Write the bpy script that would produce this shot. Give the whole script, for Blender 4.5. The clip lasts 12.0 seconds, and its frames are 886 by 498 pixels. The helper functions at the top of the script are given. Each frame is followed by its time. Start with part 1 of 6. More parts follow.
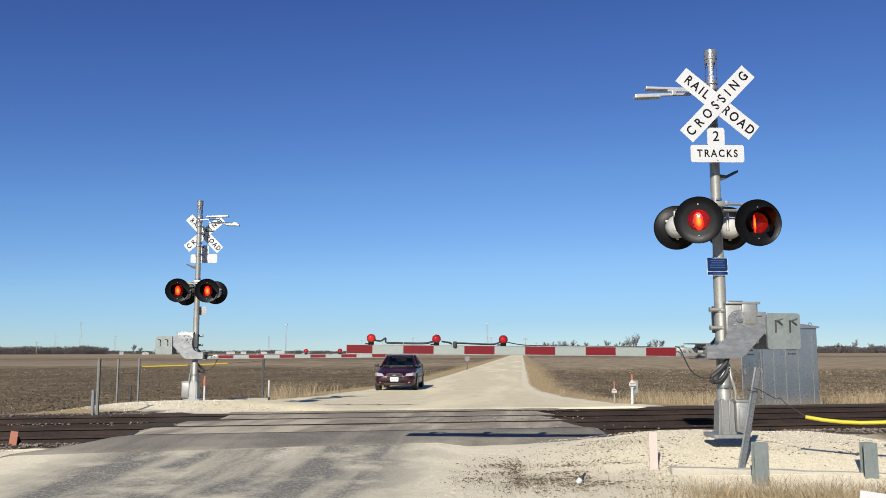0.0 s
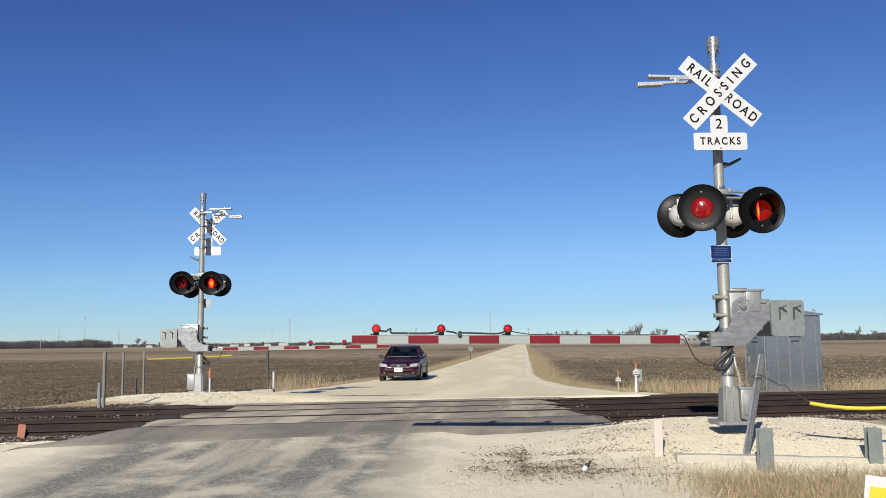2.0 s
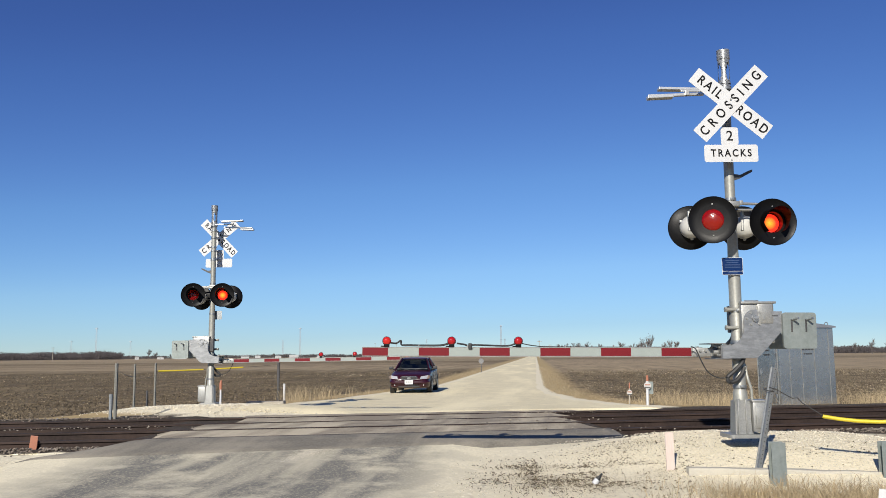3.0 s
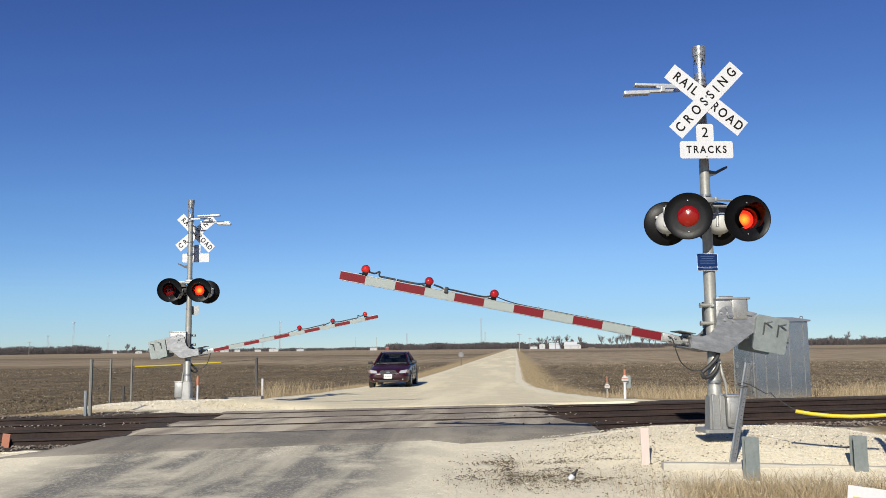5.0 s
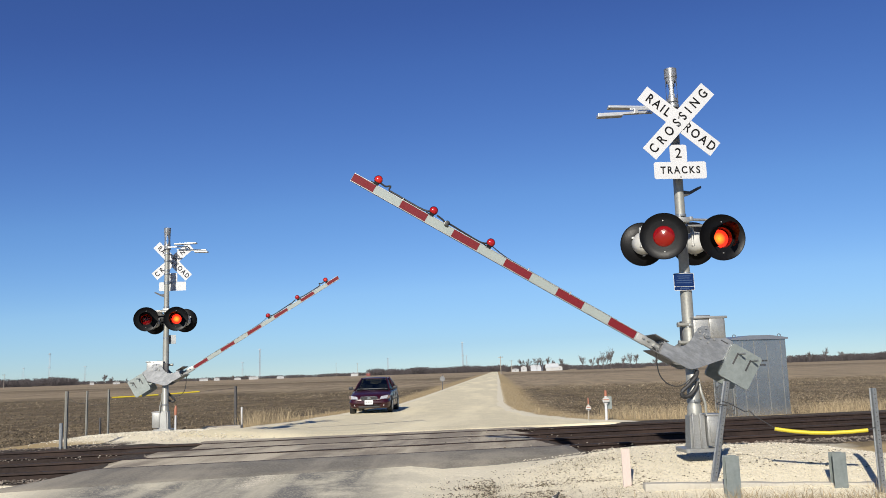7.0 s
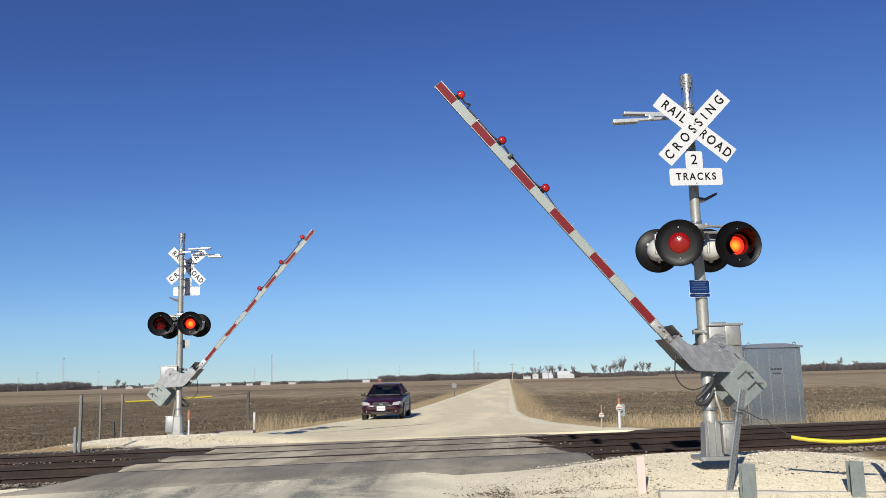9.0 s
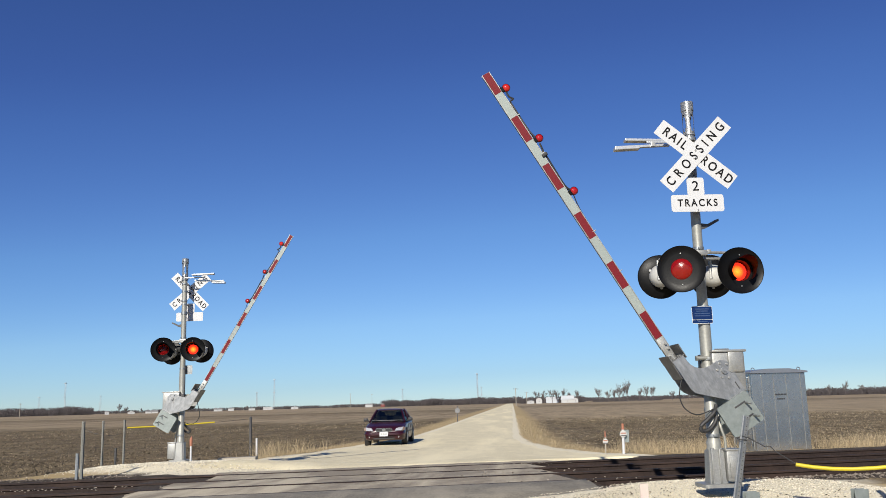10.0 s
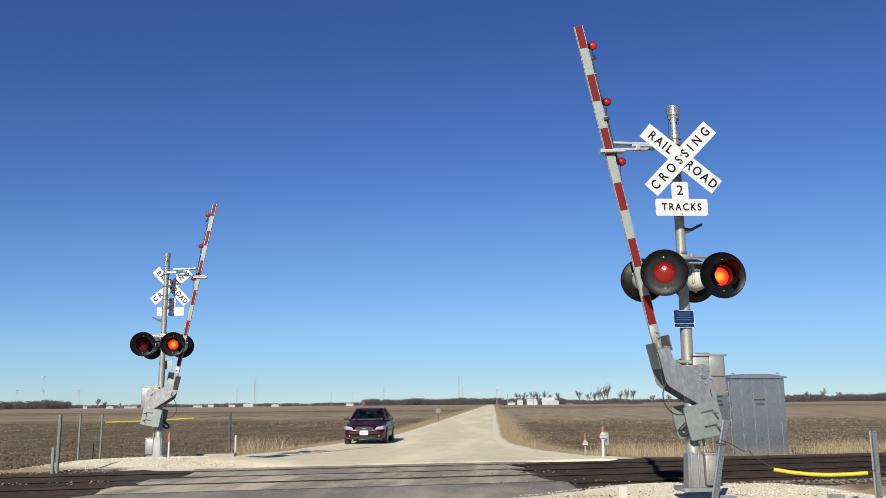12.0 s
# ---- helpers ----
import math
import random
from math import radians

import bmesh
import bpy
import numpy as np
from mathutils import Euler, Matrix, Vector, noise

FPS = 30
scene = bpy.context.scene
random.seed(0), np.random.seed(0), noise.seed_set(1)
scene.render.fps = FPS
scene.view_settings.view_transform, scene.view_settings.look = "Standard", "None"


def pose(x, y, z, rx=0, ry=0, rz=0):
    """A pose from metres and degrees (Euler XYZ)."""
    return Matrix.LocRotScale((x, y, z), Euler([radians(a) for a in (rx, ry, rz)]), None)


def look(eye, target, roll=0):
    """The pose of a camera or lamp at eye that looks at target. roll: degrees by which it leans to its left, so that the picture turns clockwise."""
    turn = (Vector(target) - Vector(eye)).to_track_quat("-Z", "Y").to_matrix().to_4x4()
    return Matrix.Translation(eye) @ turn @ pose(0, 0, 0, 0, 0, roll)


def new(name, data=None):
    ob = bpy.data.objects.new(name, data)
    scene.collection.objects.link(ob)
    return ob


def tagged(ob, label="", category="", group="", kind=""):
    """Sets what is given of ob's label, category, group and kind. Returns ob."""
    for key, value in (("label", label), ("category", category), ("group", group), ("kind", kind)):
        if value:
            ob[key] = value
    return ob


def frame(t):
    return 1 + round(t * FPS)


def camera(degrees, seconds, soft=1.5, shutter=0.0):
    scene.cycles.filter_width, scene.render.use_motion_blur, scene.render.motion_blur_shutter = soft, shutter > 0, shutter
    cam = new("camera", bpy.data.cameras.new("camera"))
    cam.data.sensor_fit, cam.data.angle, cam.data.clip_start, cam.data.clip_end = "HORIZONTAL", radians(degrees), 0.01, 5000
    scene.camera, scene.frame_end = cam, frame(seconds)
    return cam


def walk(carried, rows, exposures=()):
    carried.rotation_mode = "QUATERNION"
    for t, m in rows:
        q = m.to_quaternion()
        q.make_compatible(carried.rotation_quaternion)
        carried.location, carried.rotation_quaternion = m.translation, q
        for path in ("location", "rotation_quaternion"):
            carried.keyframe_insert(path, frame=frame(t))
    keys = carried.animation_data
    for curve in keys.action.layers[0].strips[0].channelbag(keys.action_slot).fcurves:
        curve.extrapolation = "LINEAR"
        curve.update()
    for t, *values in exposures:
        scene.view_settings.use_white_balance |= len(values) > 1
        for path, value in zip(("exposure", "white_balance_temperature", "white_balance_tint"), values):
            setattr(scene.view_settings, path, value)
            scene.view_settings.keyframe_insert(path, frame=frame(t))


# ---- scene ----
cam = camera(54.6, 12.0, 0.72)
PATH = [
    (0.0, (0.000, 0.000, 1.550, 96.85, 0.10, 5.20)),
    (0.5, (-0.012, -0.026, 1.554, 96.72, 0.20, 4.94)),
    (1.0, (-0.026, -0.044, 1.539, 96.33, 0.20, 4.41)),
    (1.5, (-0.017, -0.016, 1.536, 96.11, 0.32, 4.51)),
    (2.0, (-0.020, -0.026, 1.540, 96.23, 0.60, 5.41)),
    (2.5, (-0.012, -0.026, 1.541, 96.57, 0.73, 5.81)),
    (3.0, (-0.017, -0.039, 1.539, 97.04, 0.51, 6.11)),
    (3.2, (-0.054, -0.037, 1.550, 97.09, 0.20, 6.36)),
    (4.8, (0.028, -0.023, 1.568, 96.11, 0.41, 5.62)),
    (5.0, (0.031, -0.016, 1.577, 96.58, 0.68, 4.81)),
    (5.5, (0.030, -0.022, 1.574, 97.14, 0.44, 4.24)),
    (6.0, (0.042, 0.006, 1.572, 97.18, 0.96, 3.95)),
    (6.5, (0.059, -0.008, 1.580, 98.14, 1.99, 3.53)),
    (8.5, (0.030, 0.006, 1.567, 98.13, 0.84, 3.87)),
    (9.0, (0.023, -0.004, 1.567, 98.61, 1.45, 4.34)),
    (9.5, (0.032, -0.005, 1.590, 99.58, 1.97, 4.67)),
    (10.0, (0.032, -0.038, 1.593, 100.22, 1.49, 4.55)),
    (10.5, (0.042, -0.033, 1.594, 100.28, 0.98, 4.49)),
    (11.0, (0.037, -0.033, 1.589, 100.34, 1.03, 4.15)),
    (11.5, (0.032, -0.026, 1.594, 100.51, 0.77, 3.71)),
    (12.0, (0.033, -0.005, 1.587, 100.20, 0.55, 3.30)),
]
walk(cam, [(t, pose(*p)) for t, p in PATH], [(0.0, 0.32), (12.0, 0.32)])

# ---- light: clear winter sky, low sun behind the camera ----
SUN_ELEV, SUN_AZ = 29.0, 192.5     # azimuth clockwise from +y
world = bpy.data.worlds.new("sky")
scene.world = world
world.use_nodes = True
wn, wl = world.node_tree.nodes, world.node_tree.links
sky = wn.new("ShaderNodeTexSky")
sky.sky_type, sky.sun_disc = "NISHITA", False
sky.sun_elevation, sky.sun_rotation = radians(SUN_ELEV), radians(SUN_AZ)
sky.altitude, sky.air_density, sky.dust_density, sky.ozone_density = 3200, 1.0, 0.5, 4.1
# dry, clear winter air: deeper blue where the sky is dark, greyer where it pales
parts = wn.new("ShaderNodeSeparateColor")
wl.new(sky.outputs[0], parts.inputs[0])
level = wn.new("ShaderNodeMath")
level.operation = "MULTIPLY"
level.inputs[1].default_value = 0.1
wl.new(parts.outputs[1], level.inputs[0])
air = wn.new("ShaderNodeValToRGB")
AIR = [(0.17, (0.63, 0.78, 1.22)), (0.2, (0.68, 0.86, 1.26)), (0.35, (0.86, 1.06, 1.26)), (0.6, (0.96, 1.07, 1.14)), (0.92, (0.77, 0.86, 0.95))]
while len(air.color_ramp.elements) < len(AIR):
    air.color_ramp.elements.new(0.5)
for stop, (place, colour) in zip(air.color_ramp.elements, AIR):
    stop.position, stop.color = place, (*colour, 1)
wl.new(level.outputs[0], air.inputs[0])
tint = wn.new("ShaderNodeMix")
tint.data_type, tint.blend_type = "RGBA", "MULTIPLY"
tint.inputs[0].default_value = 1.0
wl.new(sky.outputs[0], tint.inputs[6])
wl.new(air.outputs[0], tint.inputs[7])
wl.new(tint.outputs[2], wn["Background"].inputs[0])
wn["Background"].inputs[1].default_value = 0.0685
sun = new("sun", bpy.data.lights.new("sun", "SUN"))
sun.data.energy, sun.data.angle, sun.data.color = 4.9, radians(0.55), (1.0, 0.94, 0.84)
a, e = radians(SUN_AZ), radians(SUN_ELEV)
SUN_WAY = Vector((math.sin(a) * math.cos(e), math.cos(a) * math.cos(e), math.sin(e)))
sun.matrix_world = look(SUN_WAY * 60, (0, 0, 0))


# ---- materials ----
def links(mat):
    return mat.node_tree.nodes, mat.node_tree.links


def ramp(nodes, stops):
    r = nodes.new("ShaderNodeValToRGB")
    el = r.color_ramp.elements
    while len(el) < len(stops):
        el.new(0.5)
    for k, (p, c) in zip(el, stops):
        k.position, k.color = p, (*c, 1)
    return r


def noise_tex(n, l, vec, scale, detail=6, rough=0.6):
    t = n.new("ShaderNodeTexNoise")
    t.inputs["Scale"].default_value, t.inputs["Detail"].default_value, t.inputs["Roughness"].default_value = scale, detail, rough
    l.new(vec, t.inputs["Vector"])
    return t.outputs["Fac"]


def mix(n, l, fac, a, b, blend="MIX"):
    m = n.new("ShaderNodeMix")
    m.data_type, m.blend_type = "RGBA", blend
    for sock, v in ((m.inputs[0], fac), (m.inputs[6], a), (m.inputs[7], b)):
        if isinstance(v, (int, float)):
            sock.default_value = v
        elif isinstance(v, tuple):
            sock.default_value = (*v, 1)
        else:
            l.new(v, sock)
    return m.outputs[2]


def mapped(n, l, scale=(1, 1, 1)):
    tc, mp = n.new("ShaderNodeTexCoord"), n.new("ShaderNodeMapping")
    l.new(tc.outputs["Object"], mp.inputs[0])
    mp.inputs["Scale"].default_value = scale
    return mp.outputs[0]


def surface(name, stops, fine=40, coarse=2, wear=None, wear_amount=0.5, rough=0.8, metal=0.0, bump=0.3, stretch=(1, 1, 1), vary=0.0, spec=0.5, dist=0.02, coat=0.0):
    """A surface of two noises: grain through a ramp of colours, and larger stains of the colour wear."""
    m = bpy.data.materials.new(name)
    m.use_nodes = True
    n, l = links(m)
    b = n["Principled BSDF"]
    v = mapped(n, l, stretch)
    f = noise_tex(n, l, v, fine)
    r = ramp(n, stops)
    l.new(f, r.inputs[0])
    col = r.outputs[0]
    if wear:
        w = ramp(n, [(0.45, (0, 0, 0)), (0.7, (wear_amount,) * 3)])
        l.new(noise_tex(n, l, v, coarse, 5), w.inputs[0])
        col = mix(n, l, w.outputs[0], col, wear)
    if vary:
        oi = n.new("ShaderNodeObjectInfo")
        r2 = ramp(n, [(0, (1 - vary,) * 3), (1, (1 + vary,) * 3)])
        l.new(oi.outputs["Random"], r2.inputs[0])
        col = mix(n, l, 1.0, col, r2.outputs[0], "MULTIPLY")
    l.new(col, b.inputs["Base Color"])
    b.inputs["Metallic"].default_value, b.inputs["Specular IOR Level"].default_value = metal, spec
    b.inputs["Coat Weight"].default_value = coat
    rr = n.new("ShaderNodeMapRange")
    rr.inputs["To Min"].default_value, rr.inputs["To Max"].default_value = max(0.03, rough - 0.12), min(1, rough + 0.12)
    l.new(noise_tex(n, l, v, coarse * 3), rr.inputs[0])
    l.new(rr.outputs[0], b.inputs["Roughness"])
    if bump:
        bp = n.new("ShaderNodeBump")
        bp.inputs["Strength"].default_value, bp.inputs["Distance"].default_value = bump, dist
        l.new(f, bp.inputs["Height"])
        l.new(bp.outputs[0], b.inputs["Normal"])
    return m


def two(c, k=0.25):
    return [(0.3, tuple(x * (1 - k) for x in c)), (0.7, tuple(min(1, x * (1 + k)) for x in c))]


def island_vary(m, amount):
    """Brightness by loose piece, for joined pieces."""
    n, l = links(m)
    b = n["Principled BSDF"]
    old = b.inputs["Base Color"].links[0].from_socket
    g = n.new("ShaderNodeNewGeometry")
    r = ramp(n, [(0, (1 - amount,) * 3), (1, (1 + amount,) * 3)])
    l.new(g.outputs["Random Per Island"], r.inputs[0])
    l.new(mix(n, l, 1.0, old, r.outputs[0], "MULTIPLY"), b.inputs["Base Color"])
    return m


GALV = surface("galvanised_steel", [(0.3, (0.24, 0.255, 0.26)), (0.7, (0.36, 0.37, 0.37))], 30, 4, (0.19, 0.2, 0.2), 0.6, 0.42, 0.75, 0.08)
ALU = surface("cast_aluminium", [(0.3, (0.27, 0.27, 0.255)), (0.7, (0.37, 0.37, 0.35))], 60, 5, (0.19, 0.19, 0.18), 0.5, 0.45, 0.6, 0.12)
ALUBRIGHT = surface("bright_aluminium", [(0.3, (0.42, 0.43, 0.43)), (0.7, (0.55, 0.56, 0.56))], 60, 6, (0.3, 0.31, 0.31), 0.5, 0.38, 0.5, 0.08)
DULLSTEEL = surface("dull_steel", two((0.15, 0.15, 0.148), 0.2), 20, 4, (0.24, 0.24, 0.235), 0.5, 0.5, 0.5, 0.1)
FADEDINK = surface("faded_blue_ink", two((0.04, 0.07, 0.15), 0.2), 60, 5, rough=0.6, bump=0, spec=0.1)
MASTPAINT = surface("silver_mast_paint", [(0.3, (0.25, 0.25, 0.225)), (0.7, (0.33, 0.33, 0.295))], 25, 3, (0.2, 0.195, 0.165), 0.5, 0.5, 0.35, 0.05)
PLATE = surface("rubbed_steel_plate", [(0.3, (0.22, 0.225, 0.225)), (0.7, (0.31, 0.315, 0.315))], 14, 6, (0.5, 0.5, 0.5), 0.5, 0.4, 0.7, 0.1, (1, 1, 2.5))
CWPLATE = surface("counterweight_zinc", [(0.3, (0.185, 0.21, 0.2)), (0.7, (0.25, 0.28, 0.265))], 18, 5, (0.31, 0.335, 0.32), 0.4, 0.5, 0.5, 0.08)
WHITE = surface("white_sign_sheeting", two((0.5, 0.505, 0.51), 0.05), 60, 3, (0.43, 0.43, 0.42), 0.3, 0.5, 0, 0.02)
BLACK = surface("black_paint", two((0.0035, 0.0035, 0.004), 0.3), 50, 4, (0.007, 0.007, 0.0066), 0.5, 0.4, 0, 0.03, spec=0.13)
LETTER = surface("black_lettering", two((0.005, 0.005, 0.005), 0.2), 50, 4, rough=0.6, bump=0, spec=0.15)
DARKSTEEL = surface("dark_steel", two((0.06, 0.06, 0.062), 0.3), 40, 5, (0.12, 0.11, 0.1), 0.5, 0.5, 0.5, 0.1)
STRIPE_RED = surface("red_sheeting", two((0.135, 0.004, 0.009), 0.12), 80, 4, (0.105, 0.006, 0.01), 0.4, 0.6, 0, 0.03, spec=0.25)
STRIPE_WHITE = surface("grey_white_sheeting", two((0.25, 0.283, 0.262), 0.06), 80, 4, (0.205, 0.232, 0.213), 0.4, 0.5, 0, 0.03)
POSTSTEEL = surface("weathered_zinc_post", two((0.19, 0.19, 0.17), 0.15), 30, 4, (0.13, 0.125, 0.105), 0.6, 0.6, 0.4, 0.1)
BLUE = surface("blue_sign", two((0.004, 0.02, 0.085), 0.1), 60, 4, rough=0.6, bump=0.02, spec=0.1)
HOUSING = surface("white_lamp_housing", two((0.45, 0.45, 0.425), 0.06), 40, 5, (0.32, 0.31, 0.28), 0.4, 0.5, 0, 0.06)
RUBBER = surface("black_cable", two((0.02, 0.02, 0.02), 0.2), 60, 4, rough=0.6, bump=0.05)
YELLOW = surface("yellow_plastic", two((0.55, 0.44, 0.02), 0.08), 40, 4, (0.45, 0.38, 0.07), 0.3, 0.5, 0, 0.03)
ORANGE = surface("orange_plastic", two((0.32, 0.12, 0.065), 0.12), 40, 6, (0.3, 0.15, 0.1), 0.5, 0.6, 0, 0.05)
PINKWOOD = surface("pink_painted_lath", two((0.54, 0.44, 0.39), 0.08), 30, 4, (0.52, 0.46, 0.39), 0.6, 0.8, 0, 0.15, (3, 3, 0.4))
GREYWOOD = surface("weathered_wood", two((0.3, 0.27, 0.22), 0.2), 30, 3, (0.38, 0.35, 0.3), 0.5, 0.85, 0, 0.3, (0.4, 4, 4))
CONCRETE = surface("grey_concrete", two((0.4, 0.375, 0.315), 0.1), 25, 2, (0.48, 0.44, 0.345), 0.6, 0.9, 0, 0.25)
RAILSTEEL = surface("rusty_rail", two((0.03, 0.021, 0.018), 0.35), 20, 1.2, (0.066, 0.043, 0.033), 0.6, 0.7, 0.1, 0.15, spec=0.2)
TIEWOOD = surface("creosote_timber", two((0.025, 0.018, 0.0145), 0.4), 18, 3, (0.055, 0.042, 0.033), 0.5, 0.9, 0, 0.5, (0.3, 2, 2), vary=0.25, spec=0.15)
CABINET = surface("mill_aluminium_sheet", two((0.46, 0.47, 0.475), 0.05), 6, 1.2, (0.38, 0.385, 0.39), 0.5, 0.26, 0.9, 0.015)
CABROOF = surface("cabinet_roof_sheet", two((0.27, 0.285, 0.31), 0.06), 8, 2, rough=0.4, metal=0.6, bump=0.03)


def glow_material(name, centre, edge, strength, reach):
    m = bpy.data.materials.new(name)
    m.use_nodes = True
    n, l = links(m)
    b = n["Principled BSDF"]
    tc, ln = n.new("ShaderNodeTexCoord"), n.new("ShaderNodeVectorMath")
    ln.operation = "LENGTH"
    l.new(tc.outputs["Object"], ln.inputs[0])
    r = ramp(n, [(0.0, centre), (reach * 0.5, tuple((p + q) / 2 for p, q in zip(centre, edge))), (reach, edge)])
    l.new(ln.outputs["Value"], r.inputs[0])
    vt = n.new("ShaderNodeTexVoronoi")
    vt.inputs["Scale"].default_value = 55
    l.new(tc.outputs["Object"], vt.inputs["Vector"])
    bp = n.new("ShaderNodeBump")
    bp.inputs["Strength"].default_value, bp.inputs["Distance"].default_value = 0.25, 0.004
    l.new(vt.outputs["Distance"], bp.inputs["Height"])
    l.new(bp.outputs[0], b.inputs["Normal"])
    b.inputs["Base Color"].default_value = (0.28, 0.008, 0.01, 1)
    b.inputs["Roughness"].default_value = 0.18
    l.new(r.outputs[0], b.inputs["Emission Color"])
    b.inputs["Emission Strength"].default_value = strength
    return m


BULB = glow_material("glowing_bulb", (1.0, 0.62, 0.08), (0.9, 0.04, 0.03), 3.0, 0.085)
BALL_RED = glow_material("red_arm_lamp", (0.3, 0.006, 0.01), (0.12, 0.002, 0.004), 0.25, 0.08)
BALL_HOT = glow_material("lit_red_arm_lamp", (0.9, 0.1, 0.02), (0.3, 0.005, 0.005), 0.5, 0.055)


def lens_glass():
    """Moulded red lens: milky red plastic that lets part of the light through."""
    m = bpy.data.materials.new("red_lens")
    m.use_nodes = True
    n, l = links(m)
    b = n["Principled BSDF"]
    b.inputs["Base Color"].default_value, b.inputs["Roughness"].default_value = (0.34, 0.006, 0.01, 1), 0.2
    tc, vt, bp = n.new("ShaderNodeTexCoord"), n.new("ShaderNodeTexVoronoi"), n.new("ShaderNodeBump")
    vt.inputs["Scale"].default_value = 55
    l.new(tc.outputs["Object"], vt.inputs["Vector"])
    bp.inputs["Strength"].default_value, bp.inputs["Distance"].default_value = 0.25, 0.004
    l.new(vt.outputs["Distance"], bp.inputs["Height"])
    l.new(bp.outputs[0], b.inputs["Normal"])
    t, mx = n.new("ShaderNodeBsdfTransparent"), n.new("ShaderNodeMixShader")
    t.inputs[0].default_value = (1.0, 0.62, 0.32, 1)
    mx.inputs[0].default_value = 0.5
    l.new(b.outputs[0], mx.inputs[1])
    l.new(t.outputs[0], mx.inputs[2])
    l.new(mx.outputs[0], n["Material Output"].inputs[0])
    return m


LENS = lens_glass()
REFLECTOR = surface("dark_red_reflector", two((0.06, 0.003, 0.003), 0.2), 40, 5, rough=0.4, bump=0)

# colours of the ground's own materials
GRAVEL_A, GRAVEL_B = (0.47, 0.425, 0.31), (0.79, 0.725, 0.56)


def ground_material():
    m = bpy.data.materials.new("field_and_verge")
    m.use_nodes = True
    n, l = links(m)
    b = n["Principled BSDF"]
    v = mapped(n, l)
    vs = mapped(n, l, (0.25, 1, 1))
    at = n.new("ShaderNodeVertexColor")
    at.layer_name = "zone"
    sp = n.new("ShaderNodeSeparateColor")
    l.new(at.outputs["Color"], sp.inputs[0])
    at2 = n.new("ShaderNodeVertexColor")
    at2.layer_name = "zone_far"
    sp2 = n.new("ShaderNodeSeparateColor")
    l.new(at2.outputs["Color"], sp2.inputs[0])
    n_fine, n_mid, n_big = noise_tex(n, l, v, 14, 8, 0.7), noise_tex(n, l, v, 1.6, 6, 0.65), noise_tex(n, l, v, 0.06, 5)
    n_row = noise_tex(n, l, vs, 1.1, 6, 0.7)

    def edge(mask, noise, soft=0.18, spread=0.9):
        """The mask's border broken up by a noise."""
        ad = n.new("ShaderNodeMath")
        ad.operation = "MULTIPLY_ADD"
        l.new(noise, ad.inputs[0])
        ad.inputs[1].default_value = spread
        ad.inputs[2].default_value = -spread / 2
        s = n.new("ShaderNodeMath")
        s.operation = "ADD"
        l.new(mask, s.inputs[0])
        l.new(ad.outputs[0], s.inputs[1])
        mr = n.new("ShaderNodeMapRange")
        mr.inputs["From Min"].default_value, mr.inputs["From Max"].default_value = 0.5 - soft, 0.5 + soft
        l.new(s.outputs[0], mr.inputs[0])
        return mr.outputs[0]

    def ramped(fac, stops):
        r = ramp(n, stops)
        l.new(fac, r.inputs[0])
        return r.outputs[0]

    soil = mix(n, l, ramped(n_row, [(0.42, (0, 0, 0)), (0.68, (1, 1, 1))]),
               ramped(n_fine, [(0.25, (0.085, 0.064, 0.037)), (0.75, (0.19, 0.148, 0.09))]),
               ramped(n_fine, [(0.35, (0.14, 0.11, 0.069)), (0.7, (0.27, 0.217, 0.138))]))
    soil = mix(n, l, ramped(n_big, [(0.35, (0, 0, 0)), (0.65, (0.45,) * 3)]), soil, (0.145, 0.117, 0.082))
    # clods and wheelings: patches of lighter and darker soil at two scales
    soil = mix(n, l, 1.0, soil, ramped(n_mid, [(0.36, (0.6, 0.59, 0.57)), (0.66, (1.45, 1.44, 1.4))]), "MULTIPLY")
    soil = mix(n, l, 1.0, soil, ramped(noise_tex(n, l, mapped(n, l, (0.2, 1, 1)), 0.3, 6, 0.7), [(0.38, (0.78, 0.77, 0.75)), (0.64, (1.2, 1.19, 1.15))]), "MULTIPLY")
    stubble = mix(n, l, n_big, ramped(n_mid, [(0.3, (0.27, 0.21, 0.13)), (0.7, (0.4, 0.32, 0.21))]), (0.27, 0.21, 0.135))
    grass = mix(n, l, n_mid, ramped(n_fine, [(0.3, (0.27, 0.2, 0.1)), (0.7, (0.5, 0.385, 0.2))]), (0.38, 0.285, 0.145))
    vo = n.new("ShaderNodeTexVoronoi")
    vo.inputs["Scale"].default_value = 26
    l.new(v, vo.inputs["Vector"])
    stone = mix(n, l, vo.outputs["Color"], GRAVEL_A, GRAVEL_B)
    gravel = mix(n, l, n_mid, mix(n, l, n_fine, stone, GRAVEL_B), (0.7, 0.625, 0.45))
    ballast = mix(n, l, n_fine, mix(n, l, vo.outputs["Color"], (0.035, 0.028, 0.022), (0.12, 0.1, 0.08)), (0.055, 0.043, 0.033))
    col = mix(n, l, edge(sp2.outputs[0], n_big, 0.1, 0.5), soil, stubble)
    col = mix(n, l, 1.0, col, ramped(noise_tex(n, l, mapped(n, l, (1, 0.12, 1)), 0.55, 7, 0.75), [(0.36, (0.68, 0.67, 0.66)), (0.64, (1.26, 1.25, 1.22))]), "MULTIPLY")
    col = mix(n, l, edge(sp.outputs[1], n_mid), col, grass)
    col = mix(n, l, edge(sp.outputs[2], n_mid), col, ballast)
    col = mix(n, l, edge(sp.outputs[0], n_mid), col, gravel)
    l.new(col, b.inputs["Base Color"])
    b.inputs["Roughness"].default_value = 0.95
